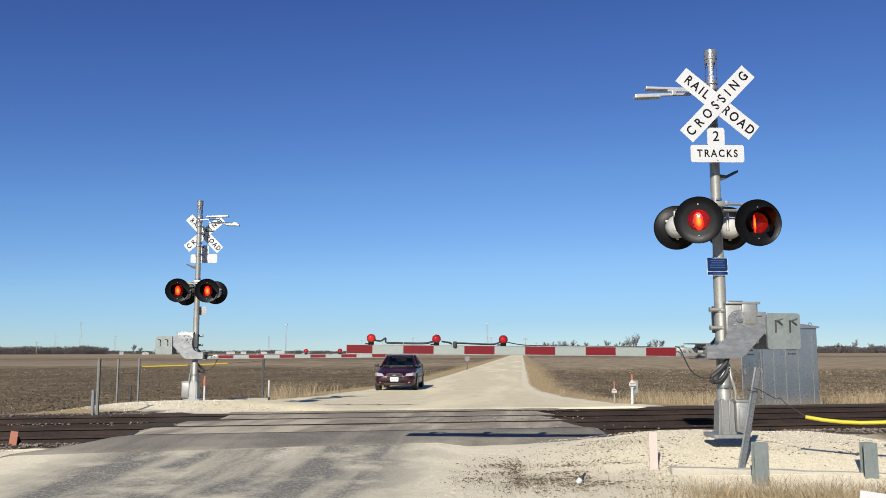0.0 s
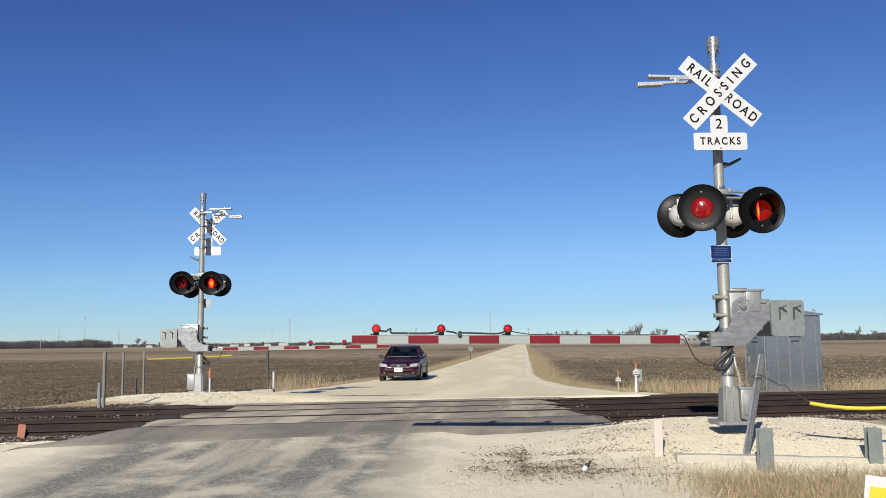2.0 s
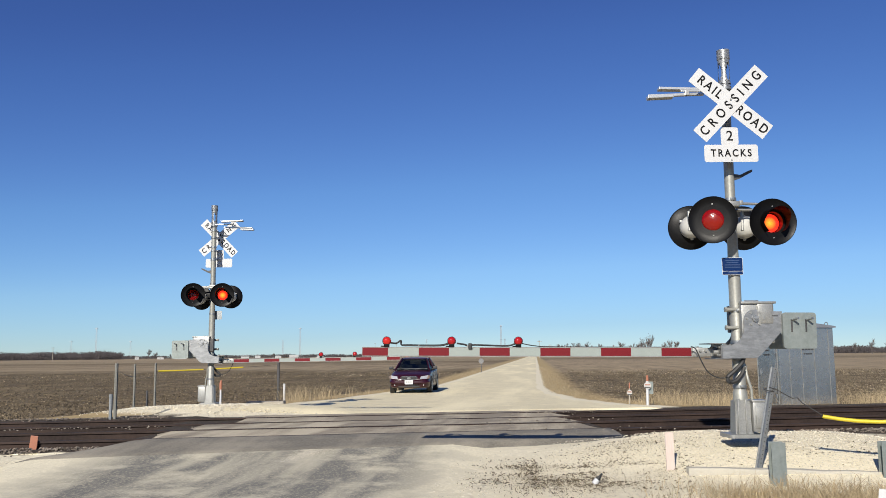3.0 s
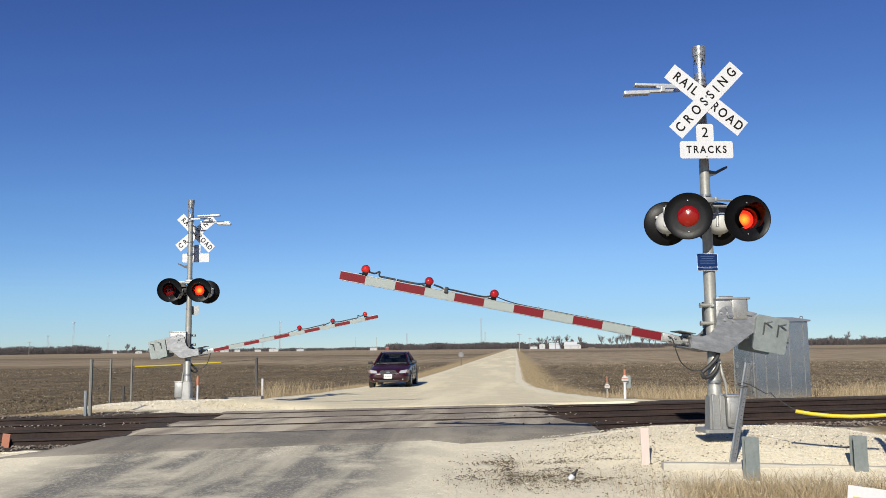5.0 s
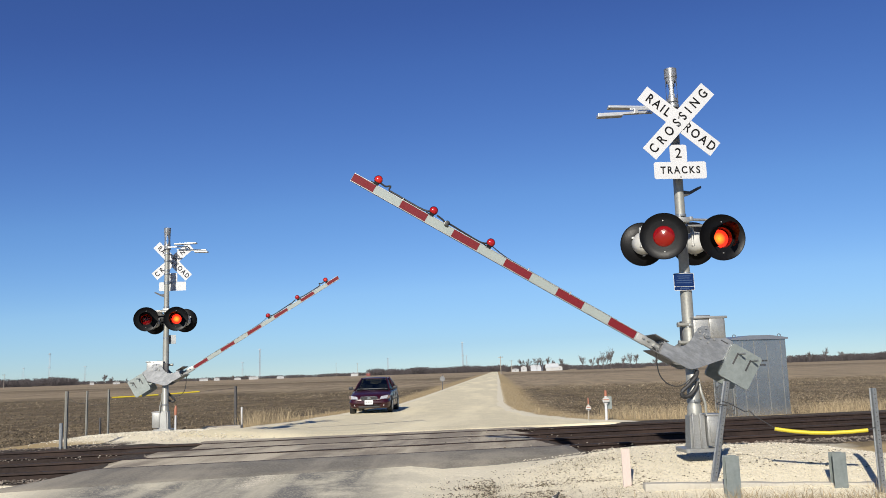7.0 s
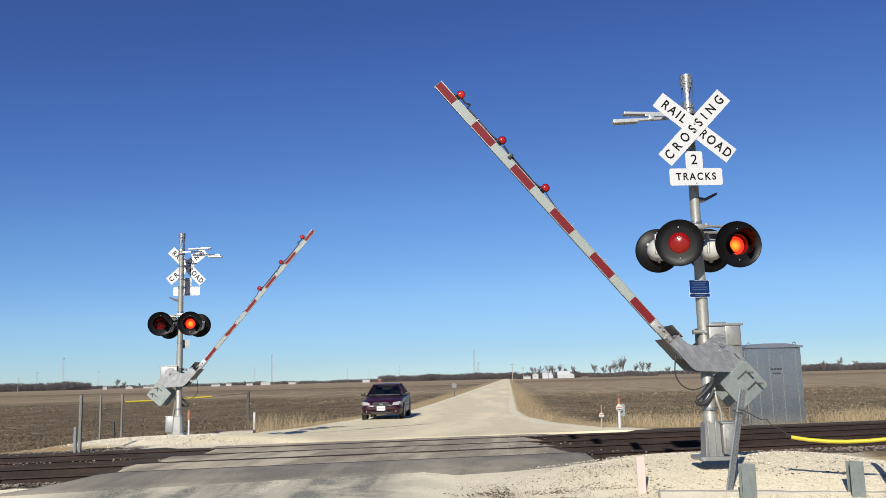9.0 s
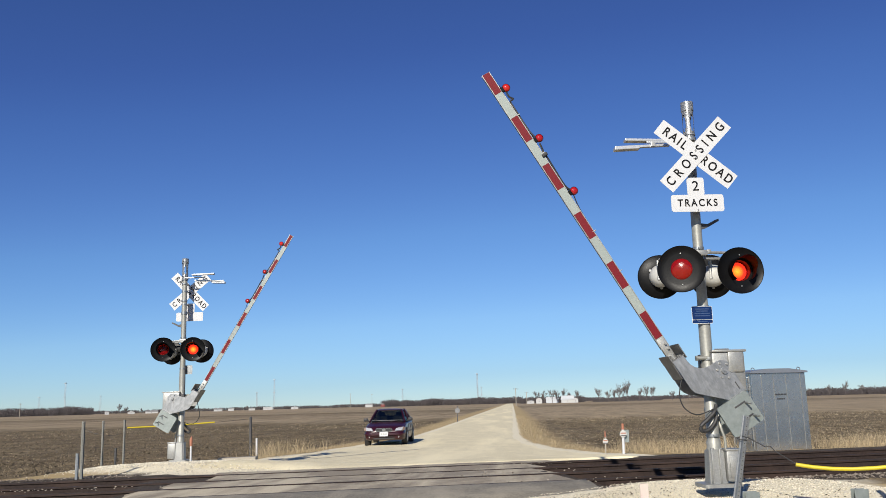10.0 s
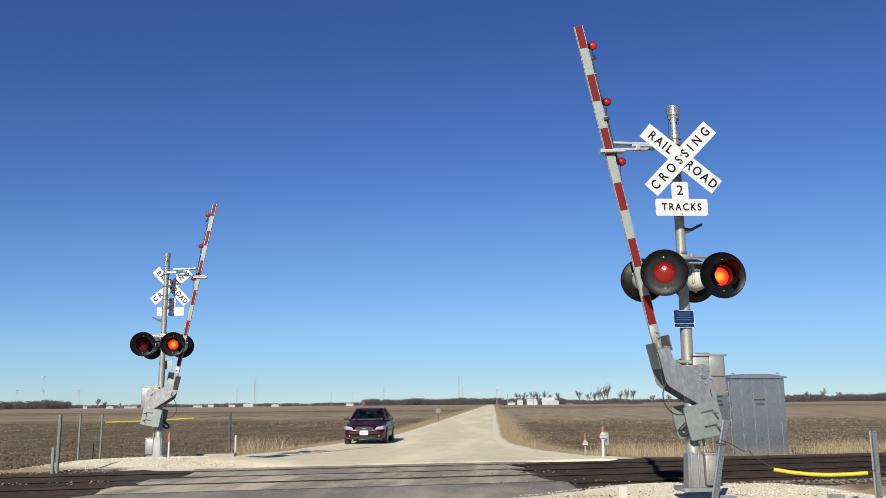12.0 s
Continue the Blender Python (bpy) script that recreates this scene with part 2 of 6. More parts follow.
    b.inputs["Specular IOR Level"].default_value = 0.15
    h = mix(n, l, 0.5, n_fine, n_row)
    bp = n.new("ShaderNodeBump")
    bp.inputs["Strength"].default_value, bp.inputs["Distance"].default_value = 0.8, 0.06
    l.new(h, bp.inputs["Height"])
    l.new(bp.outputs[0], b.inputs["Normal"])
    return m


def road_material(name, dust, dust_b, dark, streak, amount, pebbles=22, span=None):
    """Crushed limestone or dusty seal, with wheel tracks along y."""
    m = bpy.data.materials.new(name)
    m.use_nodes = True
    n, l = links(m)
    b = n["Principled BSDF"]
    v, vs = mapped(n, l), mapped(n, l, (1, 0.12, 1))
    fine, mid = noise_tex(n, l, v, 30, 8, 0.75), noise_tex(n, l, v, 1.1, 6, 0.65)
    lane = noise_tex(n, l, vs, streak, 5, 0.55)
    r = ramp(n, [(0.3, dust), (0.7, dust_b)])
    l.new(fine, r.inputs[0])
    vo = n.new("ShaderNodeTexVoronoi")
    vo.inputs["Scale"].default_value = pebbles
    l.new(v, vo.inputs["Vector"])
    base = mix(n, l, 0.35, r.outputs[0], mix(n, l, vo.outputs["Color"], dust, dust_b))
    rl = ramp(n, [(0.27, (0.35,) * 3), (0.5, (amount,) * 3)] if span else [(0.36, (0, 0, 0)), (0.52, (amount,) * 3)])
    l.new(lane, rl.inputs[0])
    rm = ramp(n, [(0.34, (0.4,) * 3), (0.5, (1, 1, 1))])
    l.new(mid, rm.inputs[0])
    f = mix(n, l, 1.0, rl.outputs[0], rm.outputs[0], "MULTIPLY")
    if span:    # bare seal in the middle, gravel drifting in from both edges, and a speckle of chips
        rs = ramp(n, [(0.34, (0.35,) * 3), (0.52, (1, 1, 1))])
        l.new(fine, rs.inputs[0])
        f = mix(n, l, 1.0, f, rs.outputs[0], "MULTIPLY")
        sx, off, dist, wob = n.new("ShaderNodeSeparateXYZ"), n.new("ShaderNodeMath"), n.new("ShaderNodeMath"), n.new("ShaderNodeMath")
        l.new(v, sx.inputs[0])
        off.operation, dist.operation, wob.operation = "SUBTRACT", "ABSOLUTE", "MULTIPLY_ADD"
        l.new(sx.outputs["X"], off.inputs[0])
        off.inputs[1].default_value = span[0]
        l.new(off.outputs[0], dist.inputs[0])
        l.new(mid, wob.inputs[0])
        wob.inputs[1].default_value = 2.2
        l.new(dist.outputs[0], wob.inputs[2])
        edge = n.new("ShaderNodeMapRange")
        edge.inputs["From Min"].default_value, edge.inputs["From Max"].default_value = span[1] + 1.5, span[1] + 0.5
        l.new(wob.outputs[0], edge.inputs[0])
        f = mix(n, l, 1.0, f, edge.outputs[0], "MULTIPLY")
    rd = ramp(n, [(0.3, tuple(c * 0.65 for c in dark)), (0.72, tuple(c * 1.6 for c in dark))])
    l.new(fine, rd.inputs[0])
    l.new(mix(n, l, f, base, rd.outputs[0]), b.inputs["Base Color"])
    b.inputs["Roughness"].default_value, b.inputs["Specular IOR Level"].default_value = 0.92, 0.2
    bp = n.new("ShaderNodeBump")
    bp.inputs["Strength"].default_value, bp.inputs["Distance"].default_value = 0.35, 0.015
    l.new(fine, bp.inputs["Height"])
    l.new(bp.outputs[0], b.inputs["Normal"])
    return m


GROUND = ground_material()
LIMESTONE = road_material("crushed_limestone", (0.7, 0.615, 0.395), (0.88, 0.785, 0.545), (0.48, 0.425, 0.29), 0.5, 0.6)
CHIPSEAL = road_material("dusty_chip_seal", (0.58, 0.525, 0.375), (0.84, 0.765, 0.575), (0.135, 0.131, 0.117), 1.7, 1.0, 40, (-3.5, 2.25))
ASPHALT = road_material("patched_asphalt", (0.27, 0.242, 0.19), (0.36, 0.325, 0.255), (0.148, 0.136, 0.112), 0.9, 0.9, 50)
PANELMAT = road_material("worn_crossing_surface", (0.42, 0.365, 0.265), (0.6, 0.525, 0.385), (0.19, 0.16, 0.122), 1.3, 0.85, 40)
STONES = island_vary(surface("white_limestone_pieces", two((0.59, 0.54, 0.43), 0.15), 25, 5, rough=0.9, bump=0.2), 0.25)
DUSTROCK = island_vary(surface("dusty_grey_stone", two((0.27, 0.235, 0.185), 0.2), 25, 5, rough=0.9, bump=0.2), 0.35)
BALLASTROCK = island_vary(surface("dark_ballast_pieces", two((0.17, 0.142, 0.112), 0.2), 25, 5, (0.085, 0.06, 0.043), 0.7, 0.9, 0, 0.2), 0.55)
STRAW = island_vary(surface("dry_grass", two((0.33, 0.26, 0.155), 0.2), 9, 2, rough=0.8, bump=0), 0.35)
RESIDUE = island_vary(surface("corn_residue", two((0.25, 0.2, 0.13), 0.2), 9, 2, rough=0.9, bump=0), 0.6)
CLOD = island_vary(surface("soil_clods", two((0.095, 0.072, 0.043), 0.25), 15, 3, rough=0.95, bump=0.4), 0.4)
DEADGRASS = island_vary(surface("dead_brown_grass", two((0.12, 0.092, 0.05), 0.25), 9, 2, rough=0.9, bump=0), 0.4)
WOODMAT = island_vary(surface("far_bare_woods", two((0.062, 0.053, 0.053), 0.12), 0.2, 0.02, rough=0.9, bump=0), 0.1)
TWIG = island_vary(surface("bare_twigs", two((0.12, 0.104, 0.098), 0.2), 5, 1, rough=0.9, bump=0), 0.3)


# ---- mesh helpers ----
def finish(name, bm, mat, smooth=False):
    me = bpy.data.meshes.new(name)
    bm.to_mesh(me)
    bm.free()
    if mat:
        me.materials.append(mat)
    if smooth:
        for p in me.polygons:
            p.use_smooth = True
        me.set_sharp_from_angle(angle=radians(40))
    return me


def part(name, bm, material, parent=None, label="", at=None, smooth=False):
    ob = new(name, finish(name, bm, material, smooth))
    if parent:
        ob.parent = parent
    if at is not None:
        ob.matrix_basis = at
    return tagged(ob, label)


def empty(name, m, label, category, group="", kind=""):
    ob = new(name)
    ob.empty_display_size = 0.2
    ob.matrix_basis = m
    return tagged(ob, label, category, group, kind)


def box(bm, c, s, bevel=0.0, m=None):
    r = bmesh.ops.create_cube(bm, size=1.0, matrix=(m or Matrix()) @ Matrix.Translation(c) @ Matrix.Diagonal((*s, 1)))
    if bevel:
        es = {e for v in r["verts"] for e in v.link_edges}
        bmesh.ops.bevel(bm, geom=list(es), offset=bevel, segments=2, profile=0.6, affect="EDGES")
    return bm


def tube(bm, pts, radius, seg=8, radii=None, caps=True):
    """A round tube along points."""
    pts = [Vector(p) for p in pts]
    rings = []
    ref = Vector((0, 0, 1))
    for i, p in enumerate(pts):
        d = (pts[min(i + 1, len(pts) - 1)] - pts[max(i - 1, 0)]).normalized()
        if abs(d.dot(ref)) > 0.95:
            ref = Vector((1, 0, 0)) if abs(d.x) < 0.9 else Vector((0, 1, 0))
        u = d.cross(ref).normalized()
        w = d.cross(u)
        r = radii[i] if radii else radius
        rings.append([bm.verts.new(p + r * (math.cos(2 * math.pi * k / seg) * u + math.sin(2 * math.pi * k / seg) * w)) for k in range(seg)])
    for a, b in zip(rings, rings[1:]):
        for k in range(seg):
            bm.faces.new((a[k], a[(k + 1) % seg], b[(k + 1) % seg], b[k]))
    if caps:
        bm.faces.new(rings[0][::-1])
        bm.faces.new(rings[-1])
    return bm


def flowing(pts, per=6):
    """A smooth line through the points."""
    pts = [Vector(p) for p in pts]
    out = []
    for i in range(len(pts) - 1):
        p0, p1, p2, p3 = pts[max(i - 1, 0)], pts[i], pts[i + 1], pts[min(i + 2, len(pts) - 1)]
        for k in range(per):
            t = k / per
            out.append(0.5 * (2 * p1 + (p2 - p0) * t + (2 * p0 - 5 * p1 + 4 * p2 - p3) * t * t + (3 * p1 - p0 - 3 * p2 + p3) * t ** 3))
    return out + [pts[-1]]


def lathe(bm, profile, seg=24, m=None, cap=False):
    """Turns (radius, height) pairs round z."""
    m = m or Matrix()
    rings = []
    for r, h in profile:
        rings.append([bm.verts.new(m @ Vector((max(r, 1e-4) * math.cos(2 * math.pi * k / seg), max(r, 1e-4) * math.sin(2 * math.pi * k / seg), h))) for k in range(seg)])
    for a, b in zip(rings, rings[1:]):
        for k in range(seg):
            bm.faces.new((a[k], a[(k + 1) % seg], b[(k + 1) % seg], b[k]))
    if cap:
        bm.faces.new(rings[0][::-1])
        bm.faces.new(rings[-1])
    return bm


def slab(bm, pts, y0, y1):
    """A plate: the outline pts in x and z, from y0 to y1."""
    a = [bm.verts.new((x, y0, z)) for x, z in pts]
    b = [bm.verts.new((x, y1, z)) for x, z in pts]
    bm.faces.new(a)
    bm.faces.new(b[::-1])
    for k in range(len(pts)):
        j = (k + 1) % len(pts)
        bm.faces.new((a[k], b[k], b[j], a[j]))
    bmesh.ops.recalc_face_normals(bm, faces=bm.faces[:])
    return bm


def rounded(w, h, r, n=5, cx=0.0, cz=0.0):
    pts = []
    for sx, sz, a0 in ((1, 1, 0), (-1, 1, 90), (-1, -1, 180), (1, -1, 270)):
        for k in range(n):
            a = radians(a0 + 90 * k / (n - 1))
            pts.append((cx + sx * (w / 2 - r) + r * math.cos(a), cz + sz * (h / 2 - r) + r * math.sin(a)))
    return pts


def words(text, size, material, parent, m, spacing=1.0, name="lettering", bold=0.0):
    cu = bpy.data.curves.new("lettering", "FONT")
    cu.body, cu.size, cu.extrude, cu.align_x, cu.align_y = text, size, 0.001, "CENTER", "CENTER"
    cu.space_character, cu.offset = spacing, bold
    tmp = new("lettering", cu)
    me = bpy.data.meshes.new_from_object(tmp.evaluated_get(bpy.context.evaluated_depsgraph_get()))
    bpy.data.objects.remove(tmp)
    me.materials.clear()
    me.materials.append(material)
    ob = new(name, me)
    ob.parent, ob.matrix_basis = parent, m
    return ob


FRONT = pose(0, 0, 0, 90, 0, 0)      # text upright, facing -y
BACK = pose(0, 0, 0, 90, 0, 180)     # facing +y

# ---- the lie of the land ----
TS, TC = math.sin(radians(15)), math.cos(radians(15))   # the tracks run 15 degrees off the road's square
PROFILE = [(-1e4, 0), (5, 0), (8, 0.04), (10, 0.10), (11.5, 0.17), (12.4, 0.24), (13.2, 0.31), (15.6, 0.315), (16.8, 0.27), (19.2, 0.255), (21, 0.2), (24, 0.1), (28, 0.03), (32, 0), (1e5, 0)]
RAIL_S = (13.6, 15.035, 17.2, 18.635)
RAIL_TOP = (0.335, 0.335, 0.275, 0.275)


def along(x, y):
    return TC * x + TS * y, -TS * x + TC * y


def plan(u, s):
    return TC * u - TS * s, TS * u + TC * s


def interp(x, pts):
    for (a, p), (b, q) in zip(pts, pts[1:]):
        if x <= b:
            k = (x - a) / (b - a)
            return p + (q - p) * k * k * (3 - 2 * k) if b - a < 50 else p
    return pts[-1][1]


def bell(x, y, cx, cy, rx, ry):
    d = ((x - cx) / rx) ** 2 + ((y - cy) / ry) ** 2
    return math.exp(-d * d)


ROAD_L = [(20, -7.6), (24, -7.9), (28, -7.8), (32, -6.9), (36, -6.2), (40, -5.4), (46, -4.9), (60, -4.75), (1e5, -4.75)]
ROAD_R = [(20, 3.4), (22, 3.3), (24, 2.7), (27, 1.9), (31, 1.1), (36, 0.45), (42, 0.2), (60, 0.2), (1e5, 0.3)]


def road_edges(y):
    """West and east edge of the limestone road beyond the tracks."""
    w = 0.22 * noise.noise((0.35 * y, 3.1, 0)) + 0.1 * noise.noise((1.7 * y, 7.1, 0))
    k = 0.22 * noise.noise((0.35 * y, 13.1, 0)) + 0.1 * noise.noise((1.7 * y, 17.1, 0))
    return interp(y, ROAD_L) + w, interp(y, ROAD_R) + k


def on_road(x, y, margin=0.0):
    u, s = along(x, y)
    if s > 19:
        l, r = interp(y, ROAD_L), interp(y, ROAD_R)
        return l + margin < x < r - margin
    if s > 12:
        return -3.2 + margin < u < 5.2 - margin
    return -7.0 + margin < x < 0.6 - margin


def gz(x, y):
    """Height of the ground."""
    u, s = along(x, y)
    z = interp(s, PROFILE)
    z += 0.28 * bell(x, y, 3.2, 12.0, 2.6, 1.55) * (1 if s < 12.2 else max(0, 1 - (s - 12.2) / 0.9))
    z += 0.2 * bell(x, y, -8.1, 21.3, 2.9, 2.4) * min(1, max(0, (s - 19.7) / 1.2))
    if s > 20 and not on_road(x, y, -0.6):
        k = min(1, (s - 20) / 3)
        off = min(1, max(0, max(interp(y, ROAD_L) - 0.6 - x, x - interp(y, ROAD_R) - 0.6)) / 2.0)
        z -= 0.12 * k * off * (1 - bell(x, y, -8.1, 21.3, 3.8, 3.0))
        z += 0.05 * noise.noise((x * 0.5, y * 0.5, 0)) * k * off
    if s < 12 and x > 1:
        z += 0.03 * noise.noise((x * 0.9, y * 0.9, 4))
    if 12.9 < s < 19.3 and not (-2.7 < u < 5.0):
        z -= 0.1 * min(1, (s - 12.9) * 3, (19.3 - s) * 3)
    return z


def steps(near, fine, far, grow):
    out, v, d = [], 0.0, fine
    while v < far:
        out.append(v)
        if v > near:
            d *= grow
        v += d
    return out + [far]


def grow_soft(x):
    return max(0.0, min(1.0, x))


def build_ground():
    xp = steps(16, 0.3, 3200, 1.16)
    xs = sorted({-v for v in xp} | set(xp))
    yp = steps(34, 0.28, 3600, 1.1)
    yn = steps(2, 0.6, 400, 1.4)
    ys = sorted({-v for v in yn[1:]} | set(yp))
    verts, faces, zone, far = [], [], [], []
    for y in ys:
        for x in xs:
            u, s = along(x, y)
            z = gz(x, y) if abs(x) < 60 and y < 90 else 0.0
            if on_road(x, y, 0.35):
                z -= 0.03
            verts.append((x, y, z))
            grav = grass = ball = 0.0
            if s < 19.8:
                if s > 12.6:
                    ball = 1.0
                else:
                    # pale gravel round the near mast and along the road, dead grass farther off
                    grav = 1.3 * grow_soft(1.05 - max(0, abs(x + 2.2) - 6.0) / 2.4)
                    grav = max(grav, 1.7 * bell(x, y, 3.4, 11.7, 4.2, 1.9))
                    k = grow_soft((x - 0.4 + 0.8 * noise.noise((x * 0.8, y * 0.8, 9))) / 1.2)
                    if k > 0 and y < 10.5:
                        grav = (1 - k) * grav + k * max(grow_soft(1.1 - (x - 0.5) / 2.4 - (9.9 - y) * 0.14), 1.5 * bell(x, y, 3.4, 11.7, 4.2, 1.9))
                    grass = 1.0
                    if 12.0 < s and x > 4.5:
                        ball = 0.55
            else:
                l, r = interp(y, ROAD_L), interp(y, ROAD_R)
                d = max(l - x, x - r)
                grass = grow_soft(1.15 - max(0, d) / (2.6 if x > 0 else 3.0))
                grass = max(grass, grow_soft(0.95 - abs(s - 21.5) / 3.2))
                grav = 1.5 * bell(x, y, -7.9, 21.4, 2.9, 2.5) if x < -3 else 0.0
                grav = max(grav, grow_soft(1.0 - max(0, d) / 0.35))
                if s < 20.6:
                    ball = 0.75
            zone.append((grav, grass, ball, 1))
            st = grow_soft((y - 190) / 50) if x < -2 else grow_soft((y - 300 + 0.2 * x) / 60)
            band = 0.5 + 0.5 * math.sin(y * 0.013 + 0.8)
            st = max(st, (0.85 if x > 0 else 0.62) * grow_soft((y - 45) / 60))
            if x > 6:
                st = max(st, 0.3 * grow_soft((x - 6) / 8))
            far.append((st * (0.55 + 0.45 * band) if y > 60 else st, 0, 0, 1))
    nx = len(xs)
    for j in range(len(ys) - 1):
        for i in range(nx - 1):
            a = j * nx + i
            faces.append((a, a + 1, a + nx + 1, a + nx))
    me = bpy.data.meshes.new("ground")
    me.from_pydata(verts, [], faces)
    for nm, data in (("zone", zone), ("zone_far", far)):
        c = me.color_attributes.new(nm, "FLOAT_COLOR", "POINT")
        c.data.foreach_set("color", np.array(data, dtype=np.float32).ravel())
    me.materials.append(GROUND)
    for p in me.polygons:
        p.use_smooth = True
    tagged(new("ground", me), "ploughed brown field with pale gravel and dead grass verges", "ground", kind="structure")


def sheet(name, rows, mat, label, category, lift=0.018, across=14, drop_by=0.05, toe=0.0):
    """A strip laid on the ground: rows of (west point, east point) in plan."""
    bm = bmesh.new()
    grid = []
    for i, ((x0, y0), (x1, y1)) in enumerate(rows):
        line = []
        for k in range(across + 1):
            x, y = x0 + (x1 - x0) * k / across, y0 + (y1 - y0) * k / across
            drop = drop_by if k in (0, across) else (toe if i == 0 else 0.0)
            line.append(bm.verts.new((x, y, gz(x, y) + lift - drop)))
        grid.append(line)
    for a, b in zip(grid, grid[1:]):
        for k in range(across):
            bm.faces.new((a[k], a[k + 1], b[k + 1], b[k]))
    ob = new(name, finish(name, bm, mat, False))
    for p in ob.data.polygons:
        p.use_smooth = True
    return tagged(ob, label, category, kind="structure")


def build_roads():
    rows, y = [], 19.4
    while y < 3000:
        l, r = road_edges(y)
        if y < 24:      # the strip starts along the far rail
            pl, pr = (l, max(y, (19.5 + TS * l) / TC)), (r, max(y, (19.5 + TS * r) / TC))
            rows.append((pl, pr))
        else:
            rows.append(((l, y), (r, y)))
        y += 0.45 if y < 60 else (3 if y < 200 else 60)
    sheet("road", rows, LIMESTONE, "pale crushed limestone country road running straight away", "road", 0.018, 14, 0.05, 0.06)
    rows = []
    y = -30.0
    while y < 14.4:
        w = 0.25 * noise.noise((0.5 * y, 23.1, 0))
        flare = max(0, y - 8.5) * 0.15
        xl, xr = -6.6 + w - flare, -0.75 + 0.22 * noise.noise((0.9 * y, 33.1, 0)) + 0.05 * flare
        # the strip ends under the near edge of the asphalt
        rows.append(((xl, min(y, (12.55 + TS * xl) / TC)), (xr, min(y, (12.55 + TS * xr) / TC))))
        y += 0.3 if y > 4 else 2.5
    sheet("road_near", rows, CHIPSEAL, "worn grey chip-seal road under pale limestone dust", "road")
    # asphalt ramp up to the near rail
    rows = []
    for k in range(7):
        s = 12.05 + (13.5 - 12.05) * k / 6
        j = 0.12 * (1 - k / 6)
        l = -4.3 + 1.75 * (k / 6) ** 0.7
        rows.append((plan(l, s - 0.25 * (1 - k / 6)), plan(4.9 + 0.1 * k / 6, s + 0.35 * (1 - k / 6))))
    sheet("asphalt_ramp", rows, ASPHALT, "smooth grey asphalt ramp against the near rail", "pavement", 0.03, 40, 0.16, 0.09)


def crossing():
    """Worn surfacing between the rails, one panel per strip."""
    for s0, s1, z0, z1, ul, ur in ((13.70, 14.945, 0.325, 0.325, -2.5, 4.95), (15.13, 17.1, 0.32, 0.268, -2.2, 5.2), (17.3, 18.55, 0.265, 0.265, -1.5, 5.5), (18.74, 20.0, 0.262, 0.225, -1.6, 6.4)):
        bm = bmesh.new()
        n, rows = 30, []
        for j in range(5):
            s, z = s0 + (s1 - s0) * j / 4, z0 + (z1 - z0) * j / 4
            line = []
            for k in range(n + 1):
                wob = 0.35 * noise.noise((s * 1.5, 5 if k else 9, 0)) if k in (0, n) else 0
                u = ul + (ur - ul) * k / n + wob
                x, y = plan(u, s)
                line.append(bm.verts.new((x, y, z + 0.012 * noise.noise((u * 1.3, s * 2, 2)) - (0.06 if k in (0, n) else 0))))
            rows.append(line)
        for a, b in zip(rows, rows[1:]):
            for k in range(n):
                bm.faces.new((a[k], a[k + 1], b[k + 1], b[k]))
        ret = bmesh.ops.extrude_face_region(bm, geom=bm.faces[:])
        for v in ret["geom"]:
            if isinstance(v, bmesh.types.BMVert):
                v.co.z -= 0.1
        bmesh.ops.recalc_face_normals(bm, faces=bm.faces[:])
        tagged(new("crossing_panel", finish("crossing_panel", bm, PANELMAT)), "worn dusty crossing surface between the rails", "pavement", kind="structure")


def tracks():
    prof = [(-0.036, 0), (0.036, 0), (0.038, -0.03), (0.012, -0.048), (0.01, -0.14), (0.07, -0.16), (0.07, -0.172), (-0.07, -0.172), (-0.07, -0.16), (-0.01, -0.14), (-0.012, -0.048), (-0.038, -0.03)]
    tie_bm = bmesh.new()
    box(tie_bm, (0, 0, 0), (0.23, 2.6, 0.17), 0.012)
    tie = finish("tie", tie_bm, TIEWOOD)
    for t in range(2):
        sc, zt = (RAIL_S[2 * t] + RAIL_S[2 * t + 1]) / 2, RAIL_TOP[2 * t]
        root = empty("railway_track", pose(0, 0, 0), "rusty steel railway track on dark timber ties", "railway track", "tracks through the crossing", "structure")
        for s in RAIL_S[2 * t:2 * t + 2]:
            bm = bmesh.new()
            ends = []
            for u in [-260, -60] + list(range(-30, 31, 6)) + [60, 260]:
                x, y = plan(u, s)
                ends.append([bm.verts.new((x - TS * d, y + TC * d, zt + h)) for d, h in prof])
            for a, b in zip(ends, ends[1:]):
                for k in range(len(prof)):
                    j = (k + 1) % len(prof)
                    bm.faces.new((a[k], b[k], b[j], a[j]))
            bmesh.ops.recalc_face_normals(bm, faces=bm.faces[:])
            part("rail", bm, RAILSTEEL, root)
        for k in range(-34, 52):
            u = k * 0.55
            if -2.3 < u < 5.0:
                continue
            x, y = plan(u + 0.03 * math.sin(k * 7.7), sc)
            ob = new("tie", tie)
            ob.parent, ob.matrix_basis = root, pose(x, y, zt - 0.172 - 0.08, 0, 0, 15 + 1.2 * math.sin(k * 3.3))


